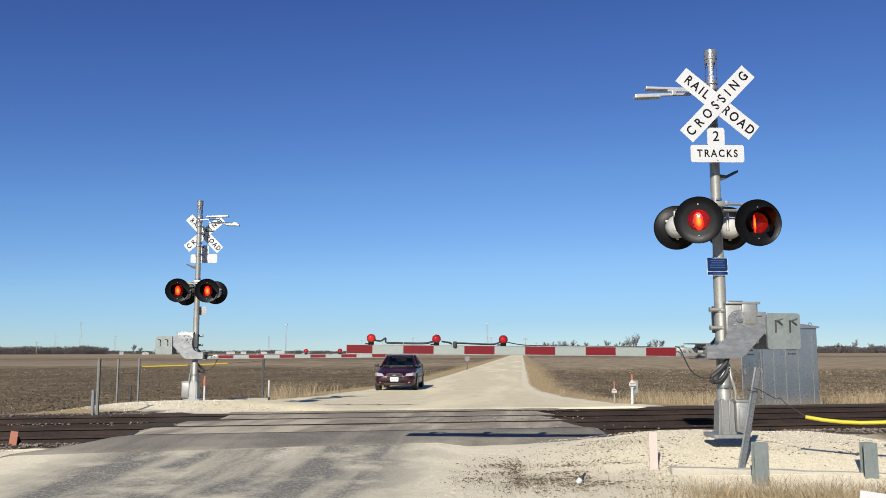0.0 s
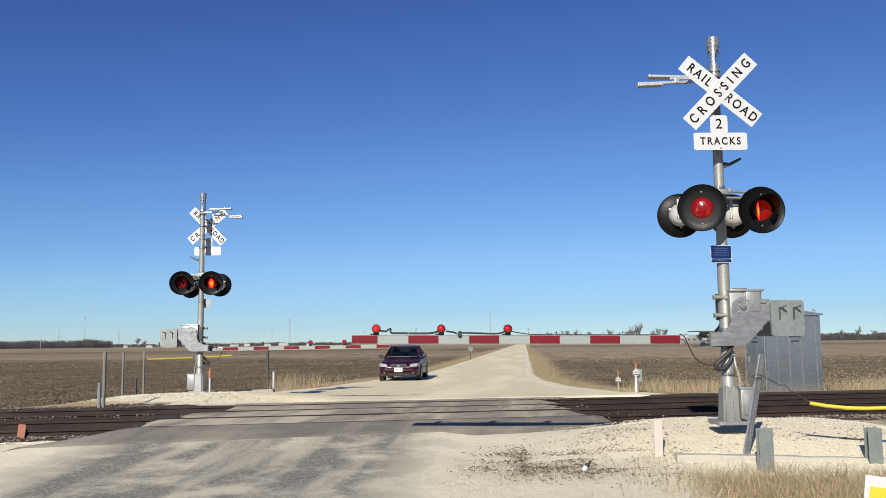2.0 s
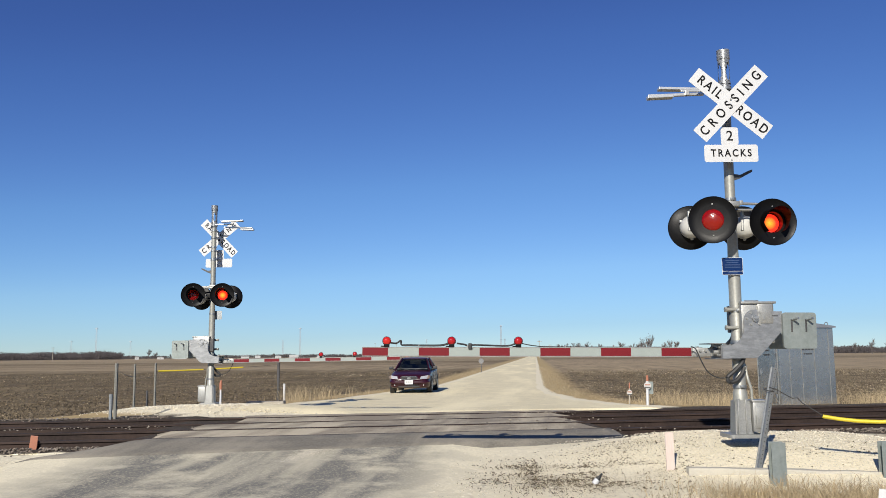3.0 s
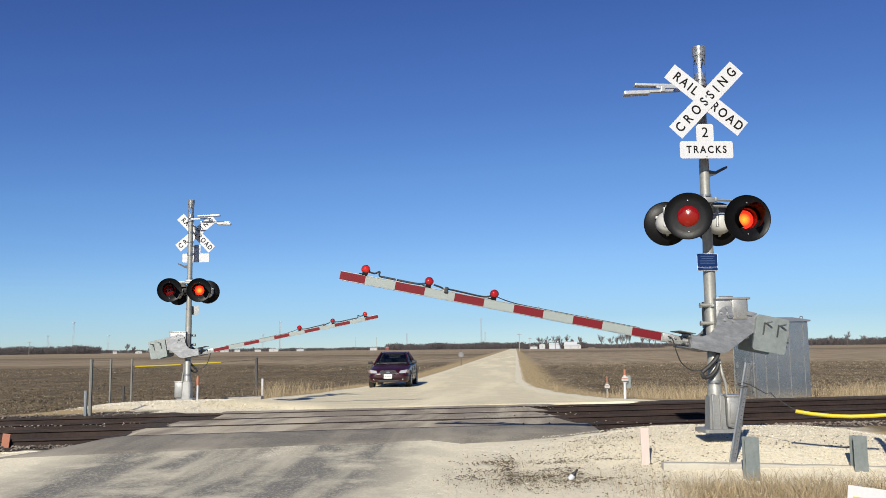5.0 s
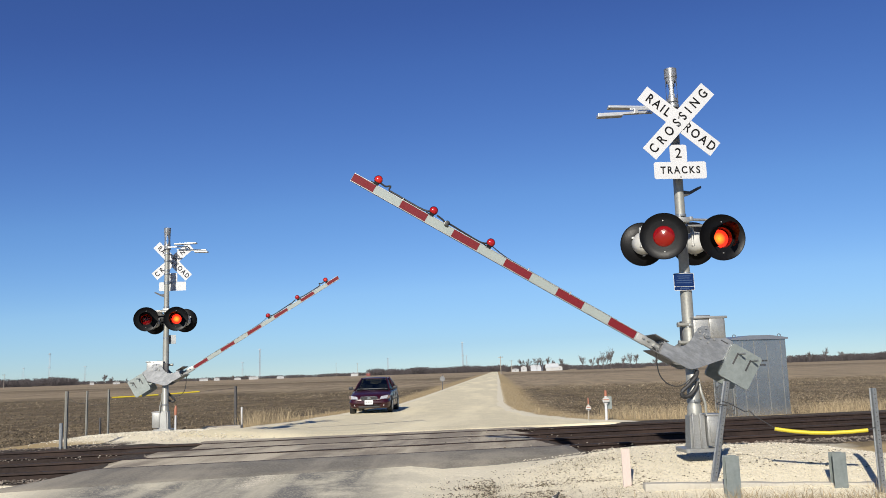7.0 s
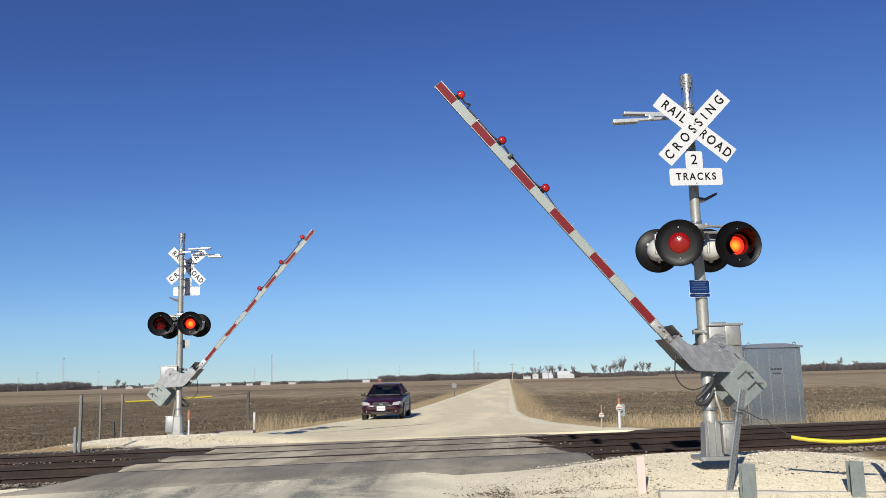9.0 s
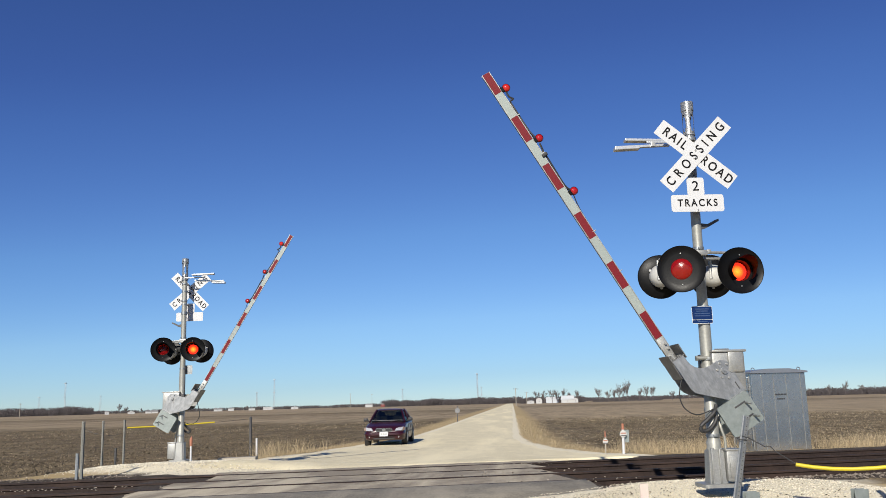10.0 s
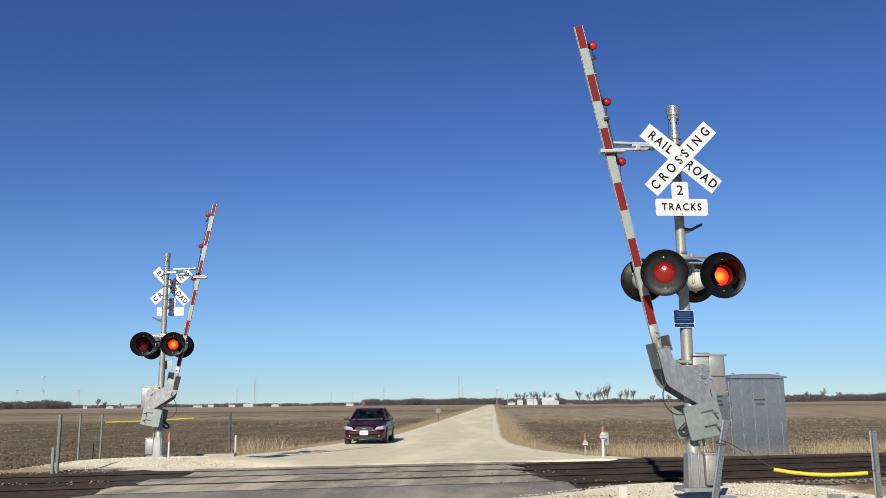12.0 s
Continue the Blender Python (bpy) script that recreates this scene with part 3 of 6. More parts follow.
def scatter(name, spots, mat, label, category, size, flat=0.6, sink=0.3):
    """Loose pieces, each a jittered lump, joined as stuff."""
    rnd = random.Random(name)
    base = [(1, 0, 0), (-1, 0, 0), (0, 1, 0), (0, -1, 0), (0, 0, 1), (0, 0, -1)]
    tri = [(0, 2, 4), (2, 1, 4), (1, 3, 4), (3, 0, 4), (2, 0, 5), (1, 2, 5), (3, 1, 5), (0, 3, 5)]
    verts, faces = [], []
    for x, y, z in spots:
        r = size * rnd.uniform(0.45, 1.25)
        a, b = rnd.uniform(0, 6.28), rnd.uniform(0.6, 1.3)
        o = len(verts)
        for p in base:
            q = [c * r + rnd.uniform(-0.35, 0.35) * r for c in p]
            q[0] *= b
            verts.append((x + q[0] * math.cos(a) - q[1] * math.sin(a), y + q[0] * math.sin(a) + q[1] * math.cos(a), z + q[2] * flat + r * flat * (1 - 2 * sink)))
        faces += [tuple(o + i for i in f) for f in tri]
    me = bpy.data.meshes.new(name)
    me.from_pydata(verts, [], faces)
    me.materials.append(mat)
    return tagged(new(name, me), label, category, kind="stuff")


def blades(name, spots, mat, label, tall, width, lean=0.5, category="grass"):
    """Dry blades: thin bent strips, joined as stuff."""
    rnd = random.Random(name)
    verts, faces = [], []
    for x, y, z in spots:
        h, a = tall * rnd.uniform(0.4, 1.15), rnd.uniform(0, 6.28)
        d = rnd.uniform(0, 6.28)
        k = lean * rnd.uniform(0.15, 1.0) * h
        ca, sa, w = math.cos(a), math.sin(a), width * rnd.uniform(0.6, 1.4)
        o = len(verts)
        for t, ww in ((0, 1), (0.45, 0.8), (0.8, 0.5), (1.0, 0.1)):
            px, py = x + math.cos(d) * k * t * t, y + math.sin(d) * k * t * t
            pz = z + h * (t - 0.25 * (k / h) * t * t)
            verts += [(px - ca * w * ww / 2, py - sa * w * ww / 2, pz), (px + ca * w * ww / 2, py + sa * w * ww / 2, pz)]
        for j in range(3):
            faces.append((o + 2 * j, o + 2 * j + 1, o + 2 * j + 3, o + 2 * j + 2))
    me = bpy.data.meshes.new(name)
    me.from_pydata(verts, [], faces)
    me.materials.append(mat)
    return tagged(new(name, me), label, category, kind="stuff")


# ---- the crossing signals ----
WINKING = []      # each lamp's glowing plate, and the beat in which it faces out


def flashing_light(sig, x, y, z, yaw, beat, hooded=True):
    """One lamp: dished background, hood, lens and housing; it looks along its own -y."""
    turn = pose(0, 0, 0, 90, 0, 0)      # lathe axis z becomes -y
    bm = lathe(bmesh.new(), [(0.134, 0.0), (0.2, 0.004), (0.285, 0.012), (0.298, 0.022), (0.298, 0.01), (0.28, -0.004), (0.134, -0.012), (0.134, 0.0)], 40, turn)
    disc = part("flashing_light", bm, BLACK, sig, "black round background with a red lens", pose(x, y, z, 0, 0, yaw), True)
    bm = bmesh.new()
    rings = []
    for d in (0.0, 0.16, 0.30):
        row = []
        for k in range(25):
            a = radians(-52 + 284 * k / 24)
            reach = d * (0.45 + 0.55 * max(0.0, math.sin(a)) ** 0.7 if d else 0)
            row.append((0.158 * math.cos(a), -reach, 0.158 * math.sin(a)))
        rings.append([bm.verts.new(p) for p in row])
    for p, q in zip(rings, rings[1:]):
        for k in range(24):
            bm.faces.new((p[k], p[k + 1], q[k + 1], q[k]))
    bmesh.ops.solidify(bm, geom=bm.faces[:], thickness=0.004)
    if hooded:
        part("hood", bm, BLACK, disc, "black metal hood", None, True)
    bm = lathe(bmesh.new(), [(0.136, -0.004), (0.132, 0.003), (0.112, 0.016), (0.08, 0.028), (0.04, 0.036), (0.0, 0.038)], 28, turn)
    part("lens", bm, LENS, disc, "moulded red lens", None, True)
    bowl = lathe(bmesh.new(), [(0.133, -0.008), (0.133, -0.12), (0.095, -0.19), (0.0, -0.205)], 24, turn)
    part("reflector", bowl, REFLECTOR, disc, "dark red reflector bowl", None, True)
    lamp = part("bulb", lathe(bmesh.new(), [(0.0, 0.003), (0.07, 0.003), (0.118, 0.001), (0.118, -0.001), (0.07, -0.003), (0.0, -0.003)], 28, turn), BULB, disc, "glowing lamp plate", pose(0, 0.1, 0))
    lamp.data.materials.append(REFLECTOR)
    for p in lamp.data.polygons:        # only its front glows
        p.material_index = 1 if p.center.y > 0 else 0
    WINKING.append((lamp, beat))
    bm = lathe(bmesh.new(), [(0.15, -0.012), (0.152, -0.09), (0.14, -0.15), (0.1, -0.21), (0.05, -0.225), (0.0, -0.228)], 24, turn)
    for k in range(3):
        a = radians(30 + 120 * k)
        box(bm, (0.158 * math.cos(a), 0.05, 0.158 * math.sin(a)), (0.03, 0.05, 0.03), 0.005)
    part("housing", bm, HOUSING, disc, "white rounded lamp housing", None, True)
    # four small screws on the background
    for k in range(2):
        bm = tube(bmesh.new(), [(0, -0.006, 0), (0, -0.016, 0)], 0.008, 8)
        part("screw", bm, ALU, disc, at=pose(0, 0, 0.2 - 0.4 * k))
    return disc


def crossbuck(sig, z, y):
    hub = None
    for text, tilt, dy, words_at in (("RAIL ROAD", 40.0, 0.0, ((-0.335, "RAIL"), (0.34, "ROAD"))), ("CROSSING", -46.0, -0.006, ((0.0, "CROSSING"),))):
        bm = slab(bmesh.new(), [(-0.6, -0.114), (0.6, -0.114), (0.6, 0.114), (-0.6, 0.114)], -0.002, 0.002)
        blade = part("crossbuck_blade", bm, WHITE, sig, "white crossing sign blade with black capitals", pose(-0.04, y + dy, z, 0, tilt, 0))
        for cx, word in words_at:
            wide = 1.84 if len(word) > 4 else 1.36
            words(word, 0.17, LETTER, blade, pose(cx, -0.0035, 0) @ FRONT @ Matrix.Diagonal((0.84, 1, 1, 1)), wide, bold=0.003)
        for cx, word in (((0.0, "CROSSING"),) if tilt > 0 else ((0.335, "RAIL"), (-0.34, "ROAD"))):
            words(word, 0.17, LETTER, blade, pose(cx, 0.0035, 0) @ BACK @ Matrix.Diagonal((0.84, 1, 1, 1)), 1.84 if len(word) > 4 else 1.36, bold=0.003)
        hub = blade
    for k in (-0.05, 0.05):
        bm = tube(bmesh.new(), [(-0.04, y - 0.02, z + k), (-0.04, y - 0.003, z + k)], 0.012, 8)
        part("bolt", bm, ALU, sig)
    return hub


def crossing_signal(m, label, lenses, blue_sign, arm):
    sig = empty("crossing_signal", m, label, "railroad signal", "signals at the crossing")
    # cast junction base on a flange
    bm = bmesh.new()
    slab_pts = rounded(0.44, 0.44, 0.05)
    vs = slab(bm, slab_pts, 0, 0.045)
    bmesh.ops.transform(bm, matrix=pose(0, 0, 0, 90, 0, 0) @ Matrix.Translation((0, 0, 0)), verts=bm.verts)
    bmesh.ops.translate(bm, vec=(0, 0, -0.005), verts=bm.verts)
    part("base_flange", bm, ALU, sig, "cast aluminium base flange")
    bm = bmesh.new()
    r = bmesh.ops.create_cube(bm, size=1.0, matrix=Matrix.Translation((0.0, 0, 0.232)) @ Matrix.Diagonal((0.23, 0.26, 0.476, 1)))
    for v in r["verts"]:
        if v.co.z > 0.3:
            v.co.x *= 0.84
            v.co.y *= 0.84
    bmesh.ops.bevel(bm, geom=bm.edges[:], offset=0.028, segments=3, affect="EDGES")
    for k in (-0.075, 0.02):
        box(bm, (k, -0.128, 0.25), (0.022, 0.03, 0.42), 0.008)
    part("base", bm, ALU, sig, "cast aluminium mast base", None, True)
    bm = box(bmesh.new(), (0.19, -0.03, 0.25), (0.2, 0.28, 0.38), 0.03)
    box(bm, (0.19, -0.03, 0.445), (0.215, 0.295, 0.025), 0.008)
    box(bm, (0.19, -0.175, 0.24), (0.13, 0.015, 0.26), 0.006)
    part("junction_box", bm, ALU, sig, "grey cast junction box with a lid", None, True)
    for sx, sy in ((-0.18, -0.17), (0.18, -0.17), (-0.18, 0.17), (0.18, 0.17)):
        part("bolt", tube(bmesh.new(), [(sx, sy, -0.02), (sx, sy, 0.035)], 0.018, 6), GALV, sig)
    # mast
    bm = lathe(bmesh.new(), [(0.088, 0.4), (0.088, 0.55), (0.076, 0.57), (0.076, 2.0), (0.066, 2.4), (0.06, 4.62)], 24, None, True)
    part("mast", bm, MASTPAINT, sig, "silver painted steel mast", None, True)
    for z in (0.62, 1.18, 1.58, 2.25, 3.02, 3.62, 3.95, 4.5):
        bm = lathe(bmesh.new(), [(0.079 if z < 2.2 else 0.068, z - 0.02), (0.086 if z < 2.2 else 0.074, z - 0.02), (0.086 if z < 2.2 else 0.074, z + 0.02), (0.06, z + 0.02)], 20)
        box(bm, (0.0, -0.085 if z < 2.2 else -0.075, z), (0.05, 0.03, 0.035), 0.004)
        part("clamp", bm, GALV, sig, "", None, True)
    # slotted bell at the top
    bm = bmesh.new()
    seg, zs = 32, [4.45, 4.475, 4.48, 4.53, 4.535, 4.56, 4.565, 4.6, 4.66, 4.8, 4.85, 4.9, 4.905, 5.03]
    rs = [0.062, 0.062, 0.084, 0.084, 0.07, 0.07, 0.082, 0.075, 0.075, 0.075, 0.075, 0.075, 0.083, 0.083]
    rings = [[bm.verts.new((r * math.cos(2 * math.pi * k / seg), r * math.sin(2 * math.pi * k / seg), z)) for k in range(seg)] for r, z in zip(rs, zs)]
    for j, (p, q) in enumerate(zip(rings, rings[1:])):
        for k in range(seg):
            if 7 <= j <= 9 and (k + 1) % 8 in ((1, 2, 3, 4) if j == 8 else (2, 3)):
                continue
            bm.faces.new((p[k], p[(k + 1) % seg], q[(k + 1) % seg], q[k]))
    bm.faces.new(rings[-1])
    bmesh.ops.solidify(bm, geom=bm.faces[:], thickness=0.005)
    part("bell", bm, ALUBRIGHT, sig, "slotted aluminium electronic bell", None, True)
    # flat twin bars reaching over the road
    bm = bmesh.new()
    box(bm, (-0.48, 0.05, 4.46), (0.74, 0.05, 0.035), 0.006, pose(0, 0, 0, 0, -2, 0))
    box(bm, (-0.67, 0.0, 4.43), (0.34, 0.12, 0.045), 0.01, pose(0, 0, 0, 0, -2.5, 0))
    box(bm, (-0.66, 0.24, 4.56), (0.56, 0.12, 0.035), 0.008, pose(0, 0, 0, 0, 1.5, 0))
    box(bm, (-0.3, 0.12, 4.52), (0.5, 0.03, 0.03), 0.004)
    box(bm, (-0.5, 0.03, 4.46), (0.06, 0.07, 0.07), 0.008)
    part("side_arm", bm, ALUBRIGHT, sig, "flat aluminium arm reaching over the road")
    crossbuck(sig, 4.22, -0.3)
    for z in (4.38, 4.19, 3.86, 3.66):
        bm = box(bmesh.new(), (-0.02, -0.16, z), (0.05, 0.21, 0.03), 0.004)
        lathe(bm, [(0.064, z - 0.018), (0.074, z - 0.018), (0.074, z + 0.018), (0.064, z + 0.018)], 18)
        part("sign_bracket", bm, GALV, sig, "galvanised stand-off bracket")
    # track count sign: small plate above a wide one
    bm = slab(bmesh.new(), rounded(0.225, 0.235, 0.03), -0.002, 0.002)
    top = part("count_sign", bm, WHITE, sig, "white rounded plate with a black figure", pose(-0.065, -0.27, 3.795))
    words("2", 0.185, LETTER, top, pose(0, -0.0035, 0) @ FRONT, bold=0.001)
    bm = slab(bmesh.new(), rounded(0.69, 0.225, 0.03), -0.002, 0.002)
    low = part("tracks_sign", bm, WHITE, sig, "white rounded plate with black capitals", pose(-0.055, -0.274, 3.572))
    words("TRACKS", 0.132, LETTER, low, pose(0, -0.0035, 0) @ FRONT @ Matrix.Diagonal((0.86, 1, 1, 1)), 1.36, bold=0.003)
    part("bolt", tube(bmesh.new(), [(-0.055, -0.285, 3.485), (-0.055, -0.27, 3.485)], 0.009, 8), ALU, sig)
    # bracket below the signs
    bm = slab(bmesh.new(), [(0.05, 3.36), (0.05, 3.27), (0.14, 3.3), (0.3, 3.385), (0.3, 3.415), (0.25, 3.4), (0.14, 3.345)], -0.02, 0.02)
    part("bracket", bm, DARKSTEEL, sig, "dark steel bracket")
    # lamps on a crossarm
    bm = tube(bmesh.new(), [(-0.34, -0.1, 2.92), (-0.05, -0.08, 2.96), (0.38, -0.1, 2.94)], 0.018, 8)
    tube(bm, [(-0.36, 0.1, 2.9), (0.34, 0.1, 2.9)], 0.018, 8)
    for sx in (-0.36, 0.38):
        tube(bm, [(sx, -0.1, 2.94), (sx, -0.17, 2.86), (sx, -0.17, 2.68)], 0.025, 8)
        box(bm, (sx, -0.1, 2.93), (0.06, 0.06, 0.05), 0.008)
    tube(bm, [(-0.5, 0.16, 2.9), (-0.5, 0.16, 2.64)], 0.022, 8)
    tube(bm, [(0.2, 0.16, 2.9), (0.2, 0.16, 2.64)], 0.022, 8)
    tube(bm, [(-0.5, 0.12, 2.9), (-0.3, 0.1, 2.9)], 0.02, 8)
    box(bm, (0, -0.03, 2.95), (0.16, 0.2, 0.07), 0.01)
    box(bm, (0.1, -0.1, 2.96), (0.05, 0.05, 0.06), 0.01)
    part("crossarm", bm, ALU, sig, "galvanised lamp crossarm", None, True)
    flashing_light(sig, -0.36, -0.36, 2.70, lenses[0][1], lenses[0][0], not blue_sign)
    flashing_light(sig, 0.40, -0.34, 2.67, lenses[1][1], lenses[1][0])
    flashing_light(sig, lenses[2][2], 0.36, 2.71, lenses[2][1], lenses[2][0])
    flashing_light(sig, lenses[3][2], 0.36, 2.70, lenses[3][1], lenses[3][0])
    if blue_sign:
        bm = slab(bmesh.new(), rounded(0.27, 0.225, 0.02), -0.002, 0.002)
        rim = part("notice", bm, WHITE, sig, "small blue notice with a white rim", pose(-0.05, -0.095, 2.14))
        bm = slab(bmesh.new(), rounded(0.258, 0.165, 0.016), -0.0035, 0.002)
        part("notice_face", bm, BLUE, rim, at=pose(0, -0.002, 0.024))
        bm = slab(bmesh.new(), rounded(0.258, 0.04, 0.01), -0.0035, 0.002)
        part("notice_foot", bm, BLUE, rim, at=pose(0.0, -0.002, -0.085))
        for k, (w, z) in enumerate(((0.18, 0.075), (0.15, 0.048), (0.2, 0.018), (0.2, -0.012), (0.12, -0.085))):
            bm = slab(bmesh.new(), [(-w / 2, -0.006), (w / 2, -0.006), (w / 2, 0.006), (-w / 2, 0.006)], -0.0075, -0.006)
            part("text_bar", bm, FADEDINK, rim, at=pose(0, 0, z))
    else:
        bm = slab(bmesh.new(), rounded(0.2, 0.22, 0.02), -0.002, 0.002)
        part("notice", bm, GALV, sig, "back of a small grey plate", pose(-0.12, -0.09, 2.22))
    # gate machine on the mast
    px, pz = 0.175, 1.47
    bm = box(bmesh.new(), (px + 0.04, 0.0, pz - 0.06), (0.42, 0.34, 0.5), 0.03)
    box(bm, (px + 0.05, -0.015, pz + 0.2), (0.44, 0.36, 0.03), 0.008)
    box(bm, (px + 0.13, -0.175, pz + 0.06), (0.2, 0.03, 0.26), 0.025)
    part("gate_machine", bm, ALU, sig, "cast aluminium gate machine housing", None, True)
    bm = tube(bmesh.new(), [(px - 0.13 + 0.028 * math.cos(radians(30 * k)), 0, pz + 0.24 + 0.028 * math.sin(radians(30 * k))) for k in range(13)], 0.007, 6)
    tube(bm, [(px - 0.1, -0.1, pz + 0.225), (px + 0.08, -0.1, pz + 0.225)], 0.01, 6)
    part("lifting_eye", bm, GALV, sig)
    for z in (pz + 0.12, pz - 0.11):
        bm = tube(bmesh.new(), [(-0.16, -0.06, z), (0.0, -0.06, z)], 0.026, 12)
        tube(bm, [(-0.165, -0.06, z), (-0.14, -0.06, z)], 0.036, 6)
        part("mount_bolt", bm, MASTPAINT, sig, "", None, True)
    bm = box(bmesh.new(), (0.0, 0.06, pz), (0.17, 0.1, 0.34), 0.01)
    part("mount", bm, DARKSTEEL, sig)
    # conduit and cable
    bm = tube(bmesh.new(), flowing([(0.14, -0.02, 0.44), (0.135, -0.03, 0.58), (0.1, -0.02, 0.72), (0.085, 0.02, 0.9)]), 0.018, 8)
    part("conduit", bm, MASTPAINT, sig, "", None, True)
    bm = tube(bmesh.new(), flowing([(0.04, -0.1, 1.0), (0.0, -0.12, 0.92), (-0.1, -0.13, 0.82), (-0.19, -0.13, 0.74), (-0.17, -0.13, 0.68), (-0.08, -0.12, 0.7), (0.0, -0.1, 0.78), (0.04, -0.085, 0.86)]), 0.026, 8)
    part("hose", bm, RUBBER, sig, "black rubber hose", None, True)
    bm = tube(bmesh.new(), flowing([(-0.63, 0, 0.17), (-0.57, 0, 0.14), (-0.5, 0, -0.02), (-0.42, 0, -0.15), (-0.28, 0, -0.22), (-0.12, 0, -0.18), (0, 0, 0)]), 0.008, 6)
    cable = part("loop_cable", bm, RUBBER, sig, "thin black looping cable", pose(0.0, -0.1, 0.95), True)
    return sig, gate_arm(sig, px, pz, *arm), cable


def gate_arm(sig, px, pz, hh, shift, low):
    """Arm, yoke plates, counterweights and lamps: turns about the pivot (its origin)."""
    az = -0.42 - low                                  # arm axis below the pivot when down
    tip, seg, ty = -4.95, 0.386, 0.018
    bm = bmesh.new()
    root = -0.62
    box(bm, ((tip + root) / 2, 0, az), (root - tip, 2 * ty, 2 * hh), 0.008)
    arm = part("gate_arm", bm, STRIPE_WHITE, sig, "striped red and white crossing gate arm", pose(px, 0, pz))
    x, red = tip, True
    lens = [0.328] + [seg] * 10
    for k, w in enumerate(lens):
        if k % 2 == 0:
            for side in (-1, 1):
                bm = slab(bmesh.new(), [(x + 0.004, az - hh + 0.006), (x + w, az - hh + 0.006), (x + w, az + hh - 0.006), (x + 0.004, az + hh - 0.006)], side * ty, side * (ty + 0.0025))
                part("red_stripe", bm, STRIPE_RED, arm, "red reflective stripe")
        x += w
    bm = bmesh.new()
    for side in (-1, 1):
        for z in (az - hh, az + hh):
            box(bm, ((tip + root) / 2, side * ty, z), (root - tip, 0.008, 0.008))
    part("edge_trim", bm, ALU, arm)
    # yoke plates either side of the mast
    out = [(-0.43, -0.335), (-0.43, -0.5), (-0.03, -0.495), (0.02, -0.48), (0.06, -0.45), (0.34, -0.15), (0.34, 0.09), (0.1, 0.097), (0.0, 0.115), (-0.06, 0.103), (-0.11, 0.075), (-0.14, 0.03), (-0.148, -0.04), (-0.148, -0.12), (-0.16, -0.19), (-0.19, -0.25), (-0.235, -0.295), (-0.29, -0.325), (-0.35, -0.335)]
    for side in (-1, 1):
        y0 = side * 0.205
        bm = slab(bmesh.new(), out, y0 - 0.007, y0 + 0.007)
        tube(bm, [(0, y0 - 0.03, 0), (0, y0 + 0.03, 0)], 0.042, 18)
        tube(bm, [(0, y0 - 0.04, 0), (0, y0 + 0.04, 0)], 0.018, 10)
        plate = part("yoke_plate", bm, PLATE, arm, "bent steel yoke plate")
        for k in range(6):
            a = radians(60 * k)
            bx, bz = 0.105 * math.cos(a), 0.085 * math.sin(a)
            part("bolt", tube(bmesh.new(), [(bx, y0 - 0.022, bz), (bx, y0 + 0.022, bz)], 0.016, 6), ALU, plate)
        box_bm = box(bmesh.new(), (0.235, y0 - 0.0095, 0.035), (0.1, 0.006, 0.012))
        part("slot", box_bm, DARKSTEEL, plate)
        cb = slab(bmesh.new(), rounded(0.42, 0.45, 0.035, 4, 0.54, -0.15), y0 + side * 0.012, y0 + side * 0.05)
        cw = part("counterweight", cb, CWPLATE, arm, "zinc plated steel counterweight")
        for cx in (0.44, 0.62):
            b2 = box(bmesh.new(), (cx, y0 + side * 0.052, -0.09), (0.022, 0.006, 0.16), 0.002)
            part("slot", b2, DARKSTEEL, cw)
            b3 = tube(bmesh.new(), [(cx + 0.01, y0 + side * 0.03, -0.02), (cx + 0.04, y0 + side * 0.17, 0.0)], 0.013, 8)
            part("stud", b3, GALV, cw)
    # joining channel and breakaway bracket
    bm = bmesh.new()
    box(bm, (-0.49, 0.0, -0.315), (0.2, 0.44, 0.012), 0.003)
    box(bm, (-0.435, 0.0, -0.41), (0.012, 0.4, 0.18), 0.003)
    box(bm, (-0.465, 0.0, -0.505), (0.12, 0.42, 0.012), 0.003)
    box(bm, (-0.3, 0, -0.507), (0.22, 0.38, 0.01), 0.003)
    part("channel", bm, DULLSTEEL, arm, "dull steel joining channel")
    for sy in (-0.16, -0.08, 0.1, 0.17):
        for sz in (-0.36, -0.46):
            part("bolt", tube(bmesh.new(), [(-0.46, sy, sz), (-0.43, sy, sz)], 0.013, 6), ALU, arm)
    bm = bmesh.new()
    box(bm, (-0.41, 0.12, -0.41), (0.03, 0.15, 0.16), 0.004)
    box(bm, (-0.41, -0.06, -0.41), (0.04, 0.18, 0.15), 0.004)
    part("stop_block", bm, DARKSTEEL, arm)
    bm = bmesh.new()
    box(bm, (-0.6, 0.0, az), (0.3, 0.06, 0.11), 0.012)
    tube(bm, [(-0.5, -0.05, az), (-0.44, -0.05, az)], 0.045, 14)
    tube(bm, [(-0.66, -0.06, az + 0.02), (-0.66, 0.06, az + 0.02)], 0.016, 8)
    tube(bm, [(-0.59, -0.06, az + 0.02), (-0.59, 0.06, az + 0.02)], 0.016, 8)
    part("breakaway_bracket", bm, ALU, arm, "cast breakaway bracket", None, True)
    # lamps and their cable along the top edge
    top = az + hh
